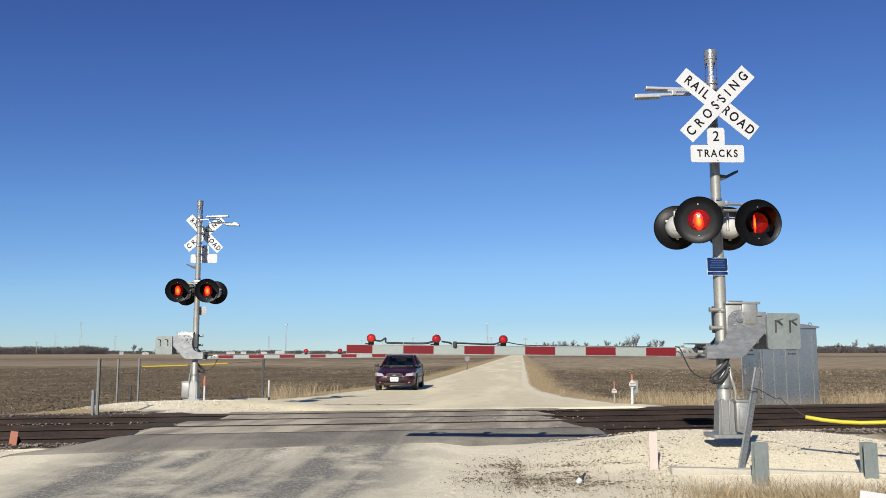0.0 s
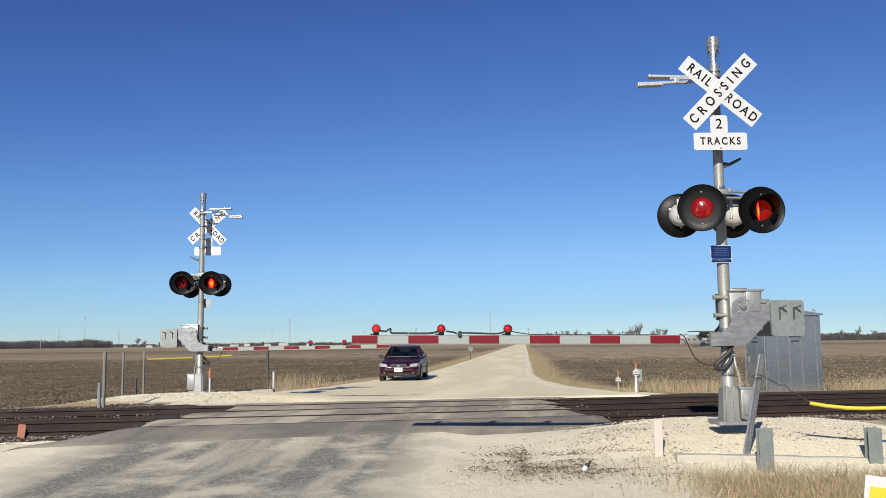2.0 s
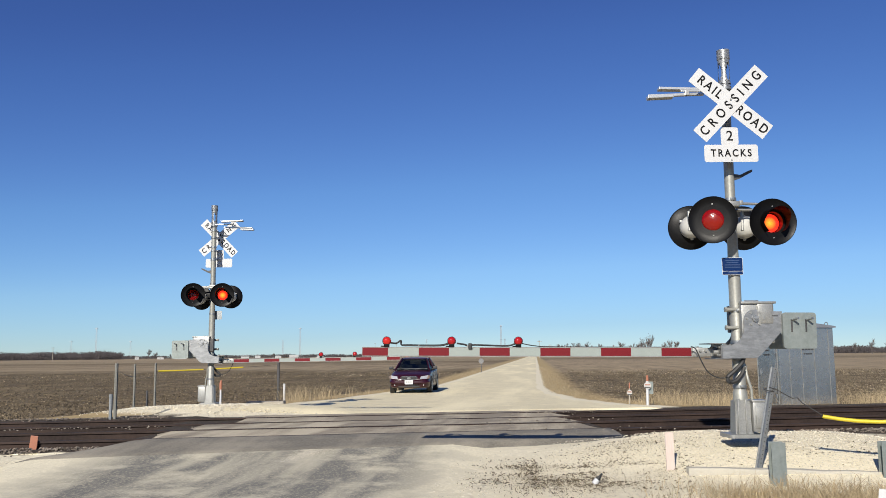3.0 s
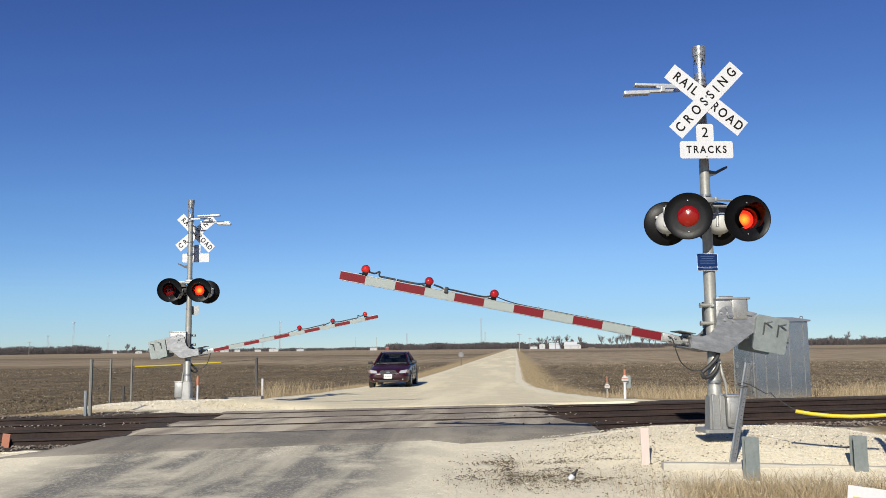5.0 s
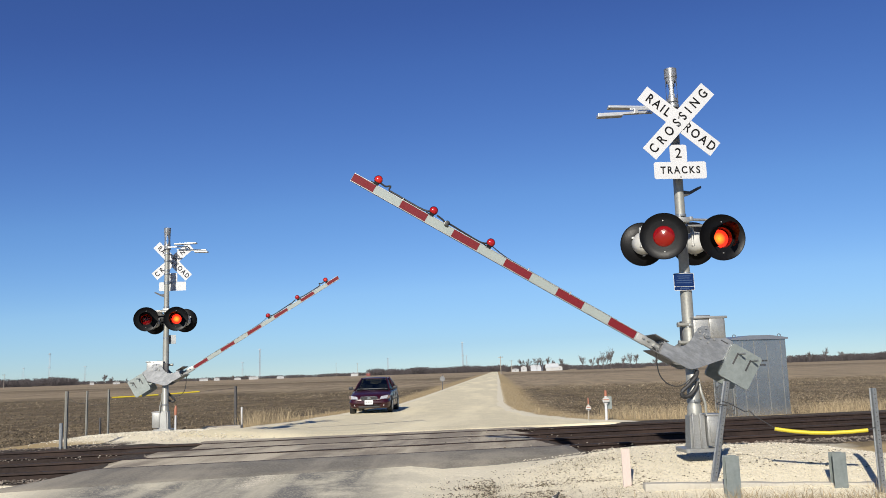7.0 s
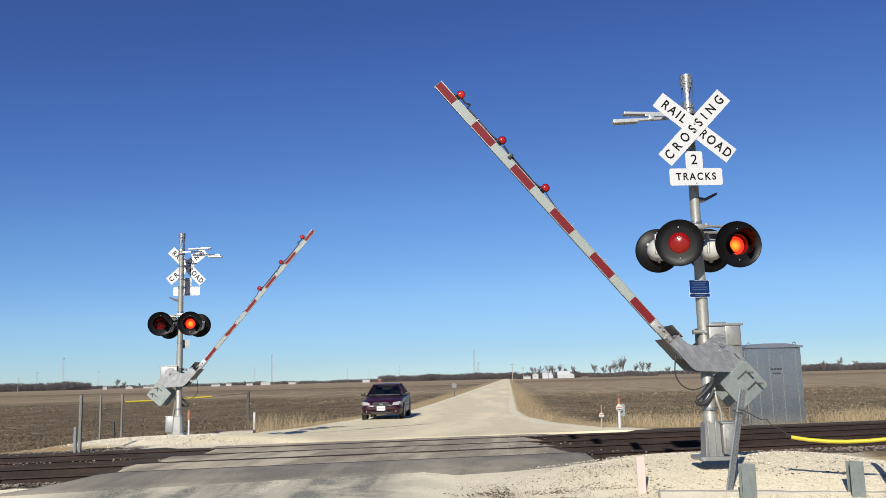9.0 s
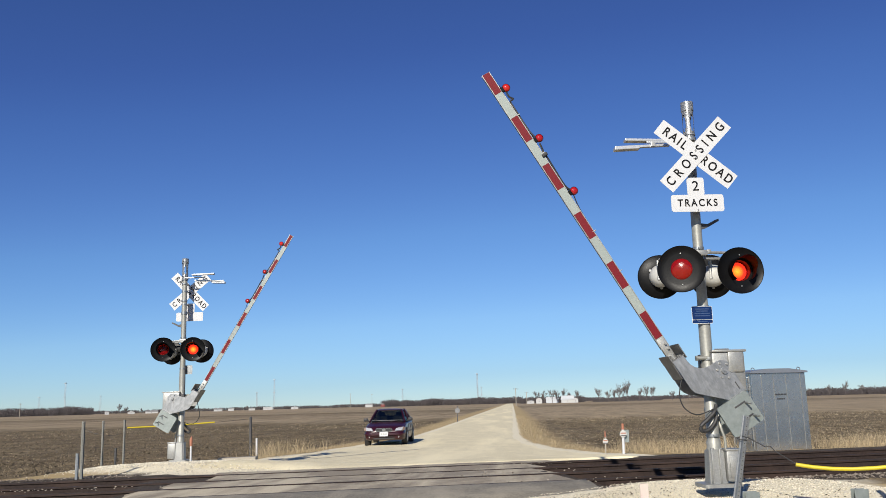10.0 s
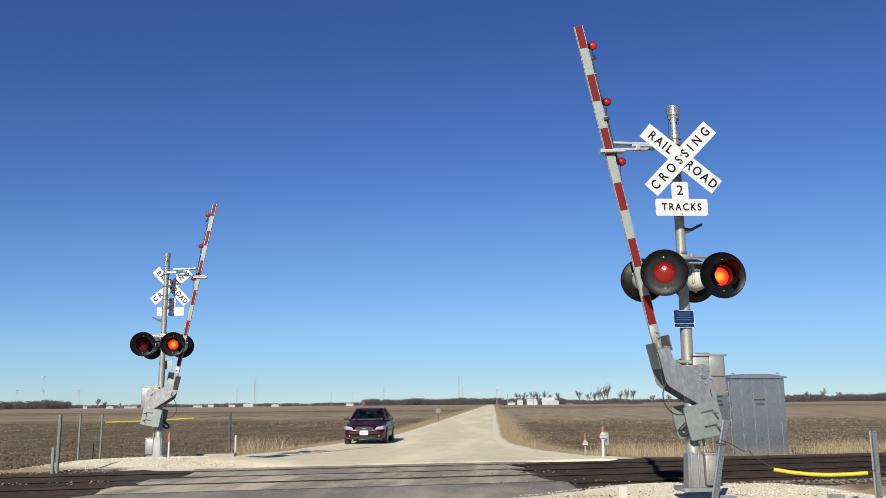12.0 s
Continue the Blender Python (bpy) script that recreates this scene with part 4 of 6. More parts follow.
    for k, lx in enumerate((tip + 0.31, tip + 1.135, tip + 1.985)):
        bm = box(bmesh.new(), (lx, 0, top + 0.02), (0.07, 0.05, 0.045), 0.006)
        box(bm, (lx - 0.02, 0, top + 0.01), (0.11, 0.03, 0.02), 0.004)
        br = part("lamp_bracket", bm, BLACK, arm, "black lamp bracket")
        lm = bmesh.new()
        bmesh.ops.create_uvsphere(lm, u_segments=18, v_segments=12, radius=0.052, matrix=Matrix.Diagonal((1, 0.75, 1, 1)))
        part("arm_lamp", lm, BALL_HOT if k == 0 else BALL_RED, br, "round red arm lamp", pose(lx, 0, top + 0.08), True)
        lr = lathe(bmesh.new(), [(0.053, -0.008), (0.057, -0.008), (0.057, 0.008), (0.053, 0.008)], 18, pose(0, 0, 0, 90, 0, 0))
        part("lamp_rim", lr, BLACK, br, "", pose(lx, 0, top + 0.08))
    runs = [[(tip + 0.34, 0.06), (tip + 0.43, 0.05), (tip + 0.49, 0.085), (tip + 0.5, 0.03), (tip + 0.62, 0.025), (tip + 0.8, 0.022), (tip + 1.0, 0.025), (tip + 1.1, 0.05)],
            [(tip + 1.2, 0.05), (tip + 1.3, 0.035), (tip + 1.36, 0.01), (tip + 1.4, 0.03), (tip + 1.6, 0.025), (tip + 1.85, 0.02), (tip + 1.95, 0.05)],
            [(tip + 2.03, 0.05), (tip + 2.2, 0.02), (tip + 2.5, 0.008), (tip + 3.9, 0.006)]]
    for k, run in enumerate(runs):
        bm = tube(bmesh.new(), flowing([(x, 0.012, top + z) for x, z in run], 4), 0.013 if k < 2 else 0.007, 6)
        part("arm_cable", bm, RUBBER, arm, "black cable along the arm", None, True)
    bm = box(bmesh.new(), (tip + 1.37, -0.02, top + 0.012), (0.05, 0.05, 0.08), 0.015)
    part("splice", bm, RUBBER, arm)
    for k in range(5):
        bm = box(bmesh.new(), (tip + 0.72 + k * 0.62, 0, top + 0.012), (0.012, 0.045, 0.045), 0.003)
        part("cable_clip", bm, ALU, arm)
    arm.data.transform(Matrix.Translation((shift, 0, 0)))       # the pivot sits a little inside the plates
    for ob in arm.children:
        ob.matrix_basis = Matrix.Translation((shift, 0, 0)) @ ob.matrix_basis
    return arm


# ---- the waiting car ----
MAROON = surface("maroon_car_paint", two((0.03, 0.003, 0.007), 0.1), 80, 3, (0.038, 0.009, 0.012), 0.25, 0.34, 0.1, 0.0, coat=0.25)
CARBLACK = surface("black_car_trim", two((0.015, 0.015, 0.016), 0.2), 60, 4, rough=0.55, bump=0.05)
TYRE = surface("tyre_rubber", two((0.025, 0.024, 0.023), 0.25), 50, 4, (0.12, 0.11, 0.09), 0.3, 0.85, 0, 0.1)
HUBCAP = surface("dusty_wheel_cover", two((0.38, 0.38, 0.37), 0.1), 40, 5, (0.28, 0.26, 0.22), 0.5, 0.45, 0.5, 0.05)
CHROME = surface("chrome", two((0.5, 0.5, 0.5), 0.05), 30, 4, rough=0.18, metal=1, bump=0)
LAMPGLASS = surface("headlamp_lens", two((0.48, 0.48, 0.48), 0.3), 60, 8, rough=0.15, metal=0.3, bump=0.1, coat=1.0)
AMBER = surface("amber_lens", two((0.3, 0.2, 0.14), 0.1), 60, 8, rough=0.2, bump=0.1)
SEATCLOTH = surface("dark_seat_cloth", two((0.03, 0.03, 0.034), 0.2), 60, 4, rough=0.9, bump=0.1)


def window_glass():
    m = bpy.data.materials.new("tinted_window_glass")
    m.use_nodes = True
    n, l = links(m)
    b = n["Principled BSDF"]
    t, g, mx = n.new("ShaderNodeBsdfTransparent"), n.new("ShaderNodeBsdfGlossy"), n.new("ShaderNodeMixShader")
    t.inputs[0].default_value = (0.6, 0.64, 0.62, 1)
    g.inputs["Roughness"].default_value = 0.04
    mx.inputs[0].default_value = 0.1
    l.new(t.outputs[0], mx.inputs[1])
    l.new(g.outputs[0], mx.inputs[2])
    l.new(mx.outputs[0], n["Material Output"].inputs[0])
    n.remove(b)
    return m


GLASS = window_glass()


def loft(bm, stations, section):
    rings = []
    for st in stations:
        half = section(*st[1:])
        ring = [(x, z) for x, z in half] + [(-x, z) for x, z in half[::-1] if x > 1e-4]
        rings.append([bm.verts.new((x, st[0], z)) for x, z in ring])
    for a, b in zip(rings, rings[1:]):
        for k in range(len(a)):
            j = (k + 1) % len(a)
            bm.faces.new((a[k], a[j], b[j], b[k]))
    bm.faces.new(rings[0])
    bm.faces.new(rings[-1][::-1])
    bmesh.ops.recalc_face_normals(bm, faces=bm.faces[:])
    return bm


def quad_pane(bm, p, thick):
    """A pane on four corners, given depth along its normal."""
    p = [Vector(q) for q in p]
    nrm = (p[1] - p[0]).cross(p[3] - p[0]).normalized() * thick
    a, b = [bm.verts.new(q) for q in p], [bm.verts.new(q - nrm) for q in p]
    bm.faces.new(a)
    bm.faces.new(b[::-1])
    for k in range(4):
        j = (k + 1) % 4
        bm.faces.new((a[k], b[k], b[j], a[j]))
    bmesh.ops.recalc_face_normals(bm, faces=bm.faces[:])
    return bm


def car(m):
    c = empty("car", m, "dark maroon four-door sedan waiting at the gate", "car")

    def section(w, zb, zt):
        mid = zb + (zt - zb) * 0.55
        return [(0, zt), (0.5 * w, zt - 0.005), (0.82 * w, zt - 0.035), (0.95 * w, zt - 0.1), (w, mid), (0.985 * w, zb + 0.1), (0.93 * w, zb + 0.02), (0.8 * w, zb), (0, zb)]
    st = [(-2.2, 0.52, 0.3, 0.56), (-2.15, 0.68, 0.24, 0.64), (-2.02, 0.78, 0.2, 0.72), (-1.75, 0.825, 0.19, 0.79), (-1.35, 0.845, 0.19, 0.86), (-0.98, 0.85, 0.19, 0.92),
          (0, 0.85, 0.19, 0.935), (1.0, 0.85, 0.19, 0.95), (1.55, 0.84, 0.2, 0.985), (1.95, 0.8, 0.25, 0.97), (2.13, 0.72, 0.32, 0.9), (2.2, 0.6, 0.42, 0.8)]
    part("body", loft(bmesh.new(), st, section), MAROON, c, "glossy dark maroon bodywork", None, True)
    # roof and pillars
    roof = [(-0.3, 0.46, 1.36, 1.385), (-0.15, 0.55, 1.36, 1.415), (0.25, 0.58, 1.37, 1.43), (0.65, 0.56, 1.365, 1.42), (0.88, 0.5, 1.34, 1.38)]
    part("roof", loft(bmesh.new(), roof, lambda w, zb, zt: [(0, zt), (0.7 * w, zt - 0.012), (0.93 * w, zt - 0.03), (w, zb), (0, zb)]), MAROON, c, "", None, True)
    for s in (-1, 1):
        for a, b, r in (((s * 0.72, -1.05, 0.9), (s * 0.52, -0.24, 1.38), 0.035), ((s * 0.75, 0.3, 0.93), (s * 0.57, 0.25, 1.39), 0.04), ((s * 0.72, 1.55, 0.96), (s * 0.52, 0.82, 1.37), 0.06)):
            part("pillar", tube(bmesh.new(), [a, ((a[0] * 0.47 + b[0] * 0.53) * 1.02, (a[1] + b[1]) / 2, (a[2] + b[2]) / 2 + 0.01), b], r, 8), MAROON, c, "", None, True)
        bm = quad_pane(bmesh.new(), [(s * 0.755, -0.95, 0.92), (s * 0.76, 0.28, 0.93), (s * 0.575, 0.24, 1.36), (s * 0.54, -0.22, 1.36)], 0.005)
        part("side_window", bm, GLASS, c)
        bm = quad_pane(bmesh.new(), [(s * 0.76, 0.33, 0.93), (s * 0.745, 1.4, 0.95), (s * 0.54, 0.8, 1.35), (s * 0.575, 0.29, 1.36)], 0.005)
        part("side_window", bm, GLASS, c)
        mir = box(bmesh.new(), (s * 0.93, -0.72, 0.99), (0.19, 0.09, 0.13), 0.035)
        tube(mir, [(s * 0.78, -0.75, 0.93), (s * 0.88, -0.72, 0.97)], 0.03, 6)
        part("door_mirror", mir, CARBLACK, c, "dark door mirror", None, True)
        # head lamp, fog recess
        hl = bmesh.new()
        quad_pane(hl, [(s * 0.42, -2.17, 0.555), (s * 0.7, -2.07, 0.565), (s * 0.745, -1.96, 0.7), (s * 0.47, -2.125, 0.66)], 0.06 * -s)
        lamp = part("headlight", hl, LAMPGLASS, c, "clear headlight with an amber corner")
        am = bmesh.new()
        quad_pane(am, [(s * 0.70, -2.075, 0.565), (s * 0.78, -1.93, 0.58), (s * 0.8, -1.86, 0.69), (s * 0.745, -1.965, 0.7)], 0.05 * -s)
        part("indicator", am, AMBER, lamp)
        fg = tube(bmesh.new(), [(s * 0.56, -2.13, 0.34), (s * 0.56, -2.175, 0.34)], 0.05, 12)
        part("fog_light", fg, LAMPGLASS, c)
        part("door_handle", box(bmesh.new(), (s * 0.855, 0.12, 0.8), (0.02, 0.16, 0.03), 0.006), MAROON, c)
        part("side_moulding", box(bmesh.new(), (s * 0.848, 0.1, 0.52), (0.02, 2.4, 0.05), 0.006), CARBLACK, c)
        for yy in (-0.62, 0.32, 1.1):
            part("door_seam", box(bmesh.new(), (s * 0.845, yy, 0.62), (0.014, 0.01, 0.5)), CARBLACK, c)
    part("windscreen", quad_pane(bmesh.new(), [(-0.70, -1.06, 0.91), (0.70, -1.06, 0.91), (0.5, -0.27, 1.375), (-0.5, -0.27, 1.375)], 0.006), GLASS, c, "clear sloping windscreen")
    part("rear_window", quad_pane(bmesh.new(), [(0.68, 1.56, 0.97), (-0.68, 1.56, 0.97), (-0.48, 0.85, 1.36), (0.48, 0.85, 1.36)], 0.006), GLASS, c)
    part("dashboard", box(bmesh.new(), (0, -0.82, 0.93), (1.3, 0.35, 0.1), 0.04), CARBLACK, c)
    for s in (-0.36, 0.36):
        sb = box(bmesh.new(), (s, 0.12, 1.0), (0.46, 0.14, 0.34), 0.05, pose(0, 0, 0, -4))
        box(sb, (s, 0.14, 1.22), (0.25, 0.1, 0.15), 0.04, pose(0, 0, 0, -4))
        part("seat", sb, SEATCLOTH, c, "dark cloth front seat with headrest", None, True)
    part("rear_seat", box(bmesh.new(), (0, 1.05, 1.0), (1.25, 0.16, 0.26), 0.05), SEATCLOTH, c, "", None, True)
    wr = tube(bmesh.new(), [(0.36 + 0.17 * math.cos(radians(30 * k)), -0.5 + 0.05 * math.sin(radians(30 * k)), 0.98 + 0.16 * math.sin(radians(30 * k))) for k in range(13)], 0.016, 6)
    part("steering_wheel", wr, CARBLACK, c)
    # nose
    g = slab(bmesh.new(), rounded(0.66, 0.13, 0.06, 6, 0, 0.605), -2.205, -2.12)
    grille = part("grille", g, CARBLACK, c, "dark oval grille with a chrome rim")
    rim = tube(bmesh.new(), [(x, -2.208, z) for x, z in rounded(0.66, 0.13, 0.06, 6, 0, 0.605)] + [(0.33, -2.208, 0.61)], 0.012, 6)
    part("grille_rim", rim, CHROME, grille)
    part("grille_bar", box(bmesh.new(), (0, -2.21, 0.605), (0.5, 0.012, 0.01), 0.003), CARBLACK, grille)
    badge = slab(bmesh.new(), rounded(0.15, 0.065, 0.031, 6, 0, 0.605), -2.222, -2.2)
    part("badge", badge, CHROME, grille, "plain oval badge")
    bmp = loft(bmesh.new(), [(-2.26, 0.5, 0.4, 0.5), (-2.22, 0.68, 0.37, 0.53), (-2.1, 0.79, 0.36, 0.54), (-1.95, 0.83, 0.36, 0.54)], lambda w, zb, zt: [(0, zt), (0.9 * w, zt - 0.01), (w, (zb + zt) / 2), (0.95 * w, zb), (0, zb)])
    part("bumper", bmp, MAROON, c, "", None, True)
    part("air_intake", slab(bmesh.new(), rounded(0.86, 0.11, 0.04, 5, 0, 0.3), -2.2, -2.08), CARBLACK, c)
    pl = slab(bmesh.new(), rounded(0.34, 0.18, 0.02, 4, 0, 0.45), -2.275, -2.262)
    plate = part("number_plate", pl, WHITE, c, "white plate with plain bars")
    for k in range(3):
        part("plate_bar", box(bmesh.new(), (-0.09 + 0.09 * k, -2.277, 0.45), (0.05, 0.004, 0.05)), HUBCAP, plate)
    for wx in (-0.56, 0.56):
        part("wiper", tube(bmesh.new(), [(wx * 0.3, -1.07, 0.925), (wx * 0.95, -0.99, 0.965)], 0.01, 6), CARBLACK, c)
    # wheels
    for s in (-1, 1):
        for y in (-1.3, 1.3):
            turn = pose(s * 0.76, y, 0.305, 0, 90, 0)
            arch = bmesh.new()
            lathe(arch, [(0.3, -0.1), (0.37, -0.1), (0.37, 0.096), (0.3, 0.096)], 28, turn)
            part("wheel_arch", arch, CARBLACK, c)
            tb = lathe(bmesh.new(), [(0.2, -0.095), (0.29, -0.095), (0.305, -0.07), (0.305, 0.07), (0.29, 0.098), (0.2, 0.098)], 28)
            wheel = part("wheel", tb, TYRE, c, "black tyre with a grey wheel cover", turn, True)
            hb = lathe(bmesh.new(), [(0.2, -0.06), (0.2, 0.09), (0.17, 0.1), (0.06, 0.085), (0.0, 0.09)], 24)
            part("wheel_cover", hb, HUBCAP, wheel, "", None, True)
            hc = lathe(bmesh.new(), [(0.2, 0.06), (0.2, -0.09), (0.17, -0.1), (0.06, -0.085), (0.0, -0.09)], 24)
            part("wheel_cover", hc, HUBCAP, wheel, "", None, True)
    return c


# ---- small things round the crossing ----
def cabinet():
    x, y = 6.62, 24.5
    z = gz(x + 0.5, y + 0.7) - 0.07
    c = empty("signal_cabinet", pose(x, y, z, 0, 0, 15), "tall grey aluminium railway signal cabinet", "cabinet")
    w, d, h = 1.64, 1.2, 2.13
    part("pad", box(bmesh.new(), (w / 2 - 0.3, d / 2, 0.0), (w + 1.2, d + 0.5, 0.16), 0.02), CONCRETE, c, "pale concrete pad")
    part("body", box(bmesh.new(), (w / 2, d / 2, 0.08 + h / 2), (w, d, h), 0.01), CABINET, c, "plain aluminium sheet walls")
    bm = bmesh.new()
    loft_pts = [(-0.06, 0.0), (-0.06, 0.045), (0.5, 0.12), (w - 0.5, 0.12), (w + 0.06, 0.045), (w + 0.06, 0.0)]
    slab(bm, [(a, 0.08 + h + b) for a, b in loft_pts], -0.06, d + 0.06)
    part("roof", bm, CABROOF, c, "shallow pitched sheet roof")
    for k in (0.3, 0.66, 1.04, 1.48):
        part("seam", box(bmesh.new(), (k, -0.006, 0.08 + h / 2), (0.014, 0.014, h - 0.1), 0.003), ALU, c)
    for k in (0.12, 0.55, 1.18):
        part("seam", box(bmesh.new(), (-0.006, k, 0.08 + h / 2), (0.014, 0.016, h - 0.1), 0.003), ALU, c)
    part("door", box(bmesh.new(), (-0.012, 0.62, 0.08 + h / 2), (0.02, 0.86, h - 0.2), 0.006), CABINET, c, "side door")
    for k in (0.35, 1.0, 1.8):
        part("hinge", box(bmesh.new(), (-0.03, 0.17, k), (0.03, 0.05, 0.12), 0.006), GALV, c)
    part("latch", box(bmesh.new(), (-0.035, 0.98, 1.0), (0.03, 0.05, 0.16), 0.006), GALV, c)
    for ex in (0.1, w - 0.15):
        part("lifting_eye", tube(bmesh.new(), [(ex + 0.05 * math.cos(radians(30 * k)), 0.05, 0.08 + h + 0.1 + 0.05 * math.sin(radians(30 * k))) for k in range(13)], 0.012, 6), GALV, c)
    for wd, zz in ((0.36, 1.62), (0.26, 1.5)):
        for j in range(4):
            part("text_bar", box(bmesh.new(), (0.85 - wd / 2 + wd * (j + 0.5) / 4, -0.004, zz), (wd / 4 - 0.02, 0.006, 0.042)), DARKSTEEL, c)
    for wd, zz in ((0.3, 1.72), (0.26, 1.6), (0.34, 1.48)):
        for j in range(3):
            part("text_bar", box(bmesh.new(), (-0.026, 0.62 - wd / 2 + wd * (j + 0.5) / 3, zz), (0.006, wd / 3 - 0.02, 0.042)), DARKSTEEL, c)


def u_post(x, y, h, label, yaw=0, lean=(0, 0), mat=None, wide=0.07, group="fence posts"):
    """Pressed channel post with punched holes."""
    m = mat or GALV
    z = gz(x, y) - 0.12
    p = empty("channel_post", pose(x, y, z, lean[0], lean[1], yaw), label, "post", group)
    a = wide / 2
    prof = [(-a, 0.0), (-a * 0.6, -0.004), (-a * 0.5, -0.035), (a * 0.5, -0.035), (a * 0.6, -0.004), (a, 0.0), (a, 0.006), (a * 0.66, 0.004), (a * 0.55, -0.028), (-a * 0.55, -0.028), (-a * 0.66, 0.004), (-a, 0.006)]
    bm = bmesh.new()
    lo, hi = [bm.verts.new((px, py, 0)) for px, py in prof], [bm.verts.new((px, py, h + 0.12)) for px, py in prof]
    for k in range(len(prof)):
        j = (k + 1) % len(prof)
        bm.faces.new((lo[k], lo[j], hi[j], hi[k]))
    bm.faces.new(hi)
    bmesh.ops.recalc_face_normals(bm, faces=bm.faces[:])
    part("channel", bm, m, p)
    hole = finish("hole", tube(bmesh.new(), [(0, -0.034, 0), (0, -0.0375, 0)], 0.006, 8), DARKSTEEL)
    if h > 0.9:
        for k in range(int(h / 0.05)):
            ob = new("hole", hole)
            ob.parent, ob.matrix_basis = p, pose(0, 0, 0.2 + 0.05 * k)
    return p


def sagging(a, b, sag, n=14):
    a, b = Vector(a), Vector(b)
    return [a.lerp(b, k / n) - Vector((0, 0, sag * 4 * (k / n) * (1 - k / n))) for k in range(n + 1)]


def fences():
    tall = "tall grey galvanised fence post in the gravel edge"
    u_post(-9.02, 17.62, 0.52, "short grey steel stub post beside the track", 20, group="")
    u_post(-8.94, 17.66, 1.17, tall, 20, mat=POSTSTEEL)
    u_post(-12.06, 25.0, 1.45, tall, 10, mat=POSTSTEEL)
    u_post(-12.0, 26.3, 1.45, tall, 10, mat=POSTSTEEL)
    u_post(-12.3, 26.4, 0.6, "short dark steel stub post", 10, mat=DARKSTEEL, group="")
    u_post(-8.72, 28.66, 1.34, "tall dark rusty fence post", 10, mat=DARKSTEEL, wide=0.09)
    u_post(-8.52, 28.7, 0.62, "short white marker post", 10, mat=WHITE, group="")
    u_post(2.51, 10.52, 1.2, "leaning galvanised channel post with punched holes", 12, (2, 11.5), wide=0.085)
    u_post(4.32, 10.2, 1.15, "upright galvanised channel post with punched holes", 5, wide=0.085)
    z = gz(-12, 26.3)
    a, b = Vector((-12.0, 26.27, z + 1.2)), Vector((-8.72, 28.63, gz(-8.7, 28.6) + 1.27))
    line = sagging(a, b, 0.03, 40)
    rope = empty("guard_cable", pose(0, 0, 0), "thin guard cable with yellow plastic sleeves", "cable")
    part("wire", tube(bmesh.new(), line, 0.006, 5), DARKSTEEL, rope)
    part("sleeve", tube(bmesh.new(), line[1:16], 0.024, 10), YELLOW, rope, "yellow plastic sleeve", None, True)
    part("sleeve", tube(bmesh.new(), line[18:29], 0.024, 10), YELLOW, rope, "yellow plastic sleeve", None, True)
    wires = empty("fence_wire", pose(0, 0, 0), "thin slack wire between fence posts", "wire")
    for p, q in (((-8.94, 17.66), (-12.06, 25.0)), ((-12.06, 25.0), (-12.0, 26.3))):
        part("wire", tube(bmesh.new(), sagging((*p, gz(*p) + 1.05), (*q, gz(*q) + 1.08), 0.06), 0.005, 5), DARKSTEEL, wires)
    # near cable from the leaning post
    rope = empty("guard_cable", pose(0, 0, 0), "twisted wire running into a thick yellow plastic sleeve", "cable")
    pts = [Vector(p) for p in ((2.7, 10.5, 1.13), (2.76, 10.47, 1.11), (2.95, 10.48, 1.0), (3.0, 10.47, 1.01), (3.05, 10.46, 0.95), (3.28, 10.4, 0.79))]
    part("wire", tube(bmesh.new(), pts, 0.006, 5), DARKSTEEL, rope)
    part("wire_loop", tube(bmesh.new(), [(2.7 + 0.055 * math.cos(radians(40 * k)), 10.52 + 0.05 * math.sin(radians(40 * k)), 1.13 - 0.006 * k) for k in range(10)], 0.006, 5), DARKSTEEL, rope)
    sl = [(3.25, 10.4, 0.8), (3.43, 10.37, 0.77), (3.63, 10.33, 0.75), (3.83, 10.29, 0.745), (4.06, 10.25, 0.755), (4.23, 10.22, 0.77)]
    part("sleeve", tube(bmesh.new(), sl, 0.022, 12), YELLOW, rope, "thick yellow plastic sleeve", None, True)
    part("wire", tube(bmesh.new(), [(4.2, 10.22, 0.765), (4.32, 10.18, 0.81)], 0.006, 5), DARKSTEEL, rope)


def plate_post(x, y, top, yaw):
    z = gz(x, y)
    p = empty("barrier_post", pose(x, y, z - 0.1, 0, 0, yaw), "short flat grey steel barrier post", "post", "barrier posts")
    h = top - z + 0.1
    bm = box(bmesh.new(), (0, 0, h / 2), (0.155, 0.012, h), 0.003)
    part("flange", bm, CWPLATE, p)
    part("flange", box(bmesh.new(), (0, 0.1, h / 2), (0.155, 0.012, h), 0.003), CWPLATE, p)
    part("web", box(bmesh.new(), (0, 0.05, h / 2), (0.01, 0.088, h - 0.01)), CWPLATE, p)


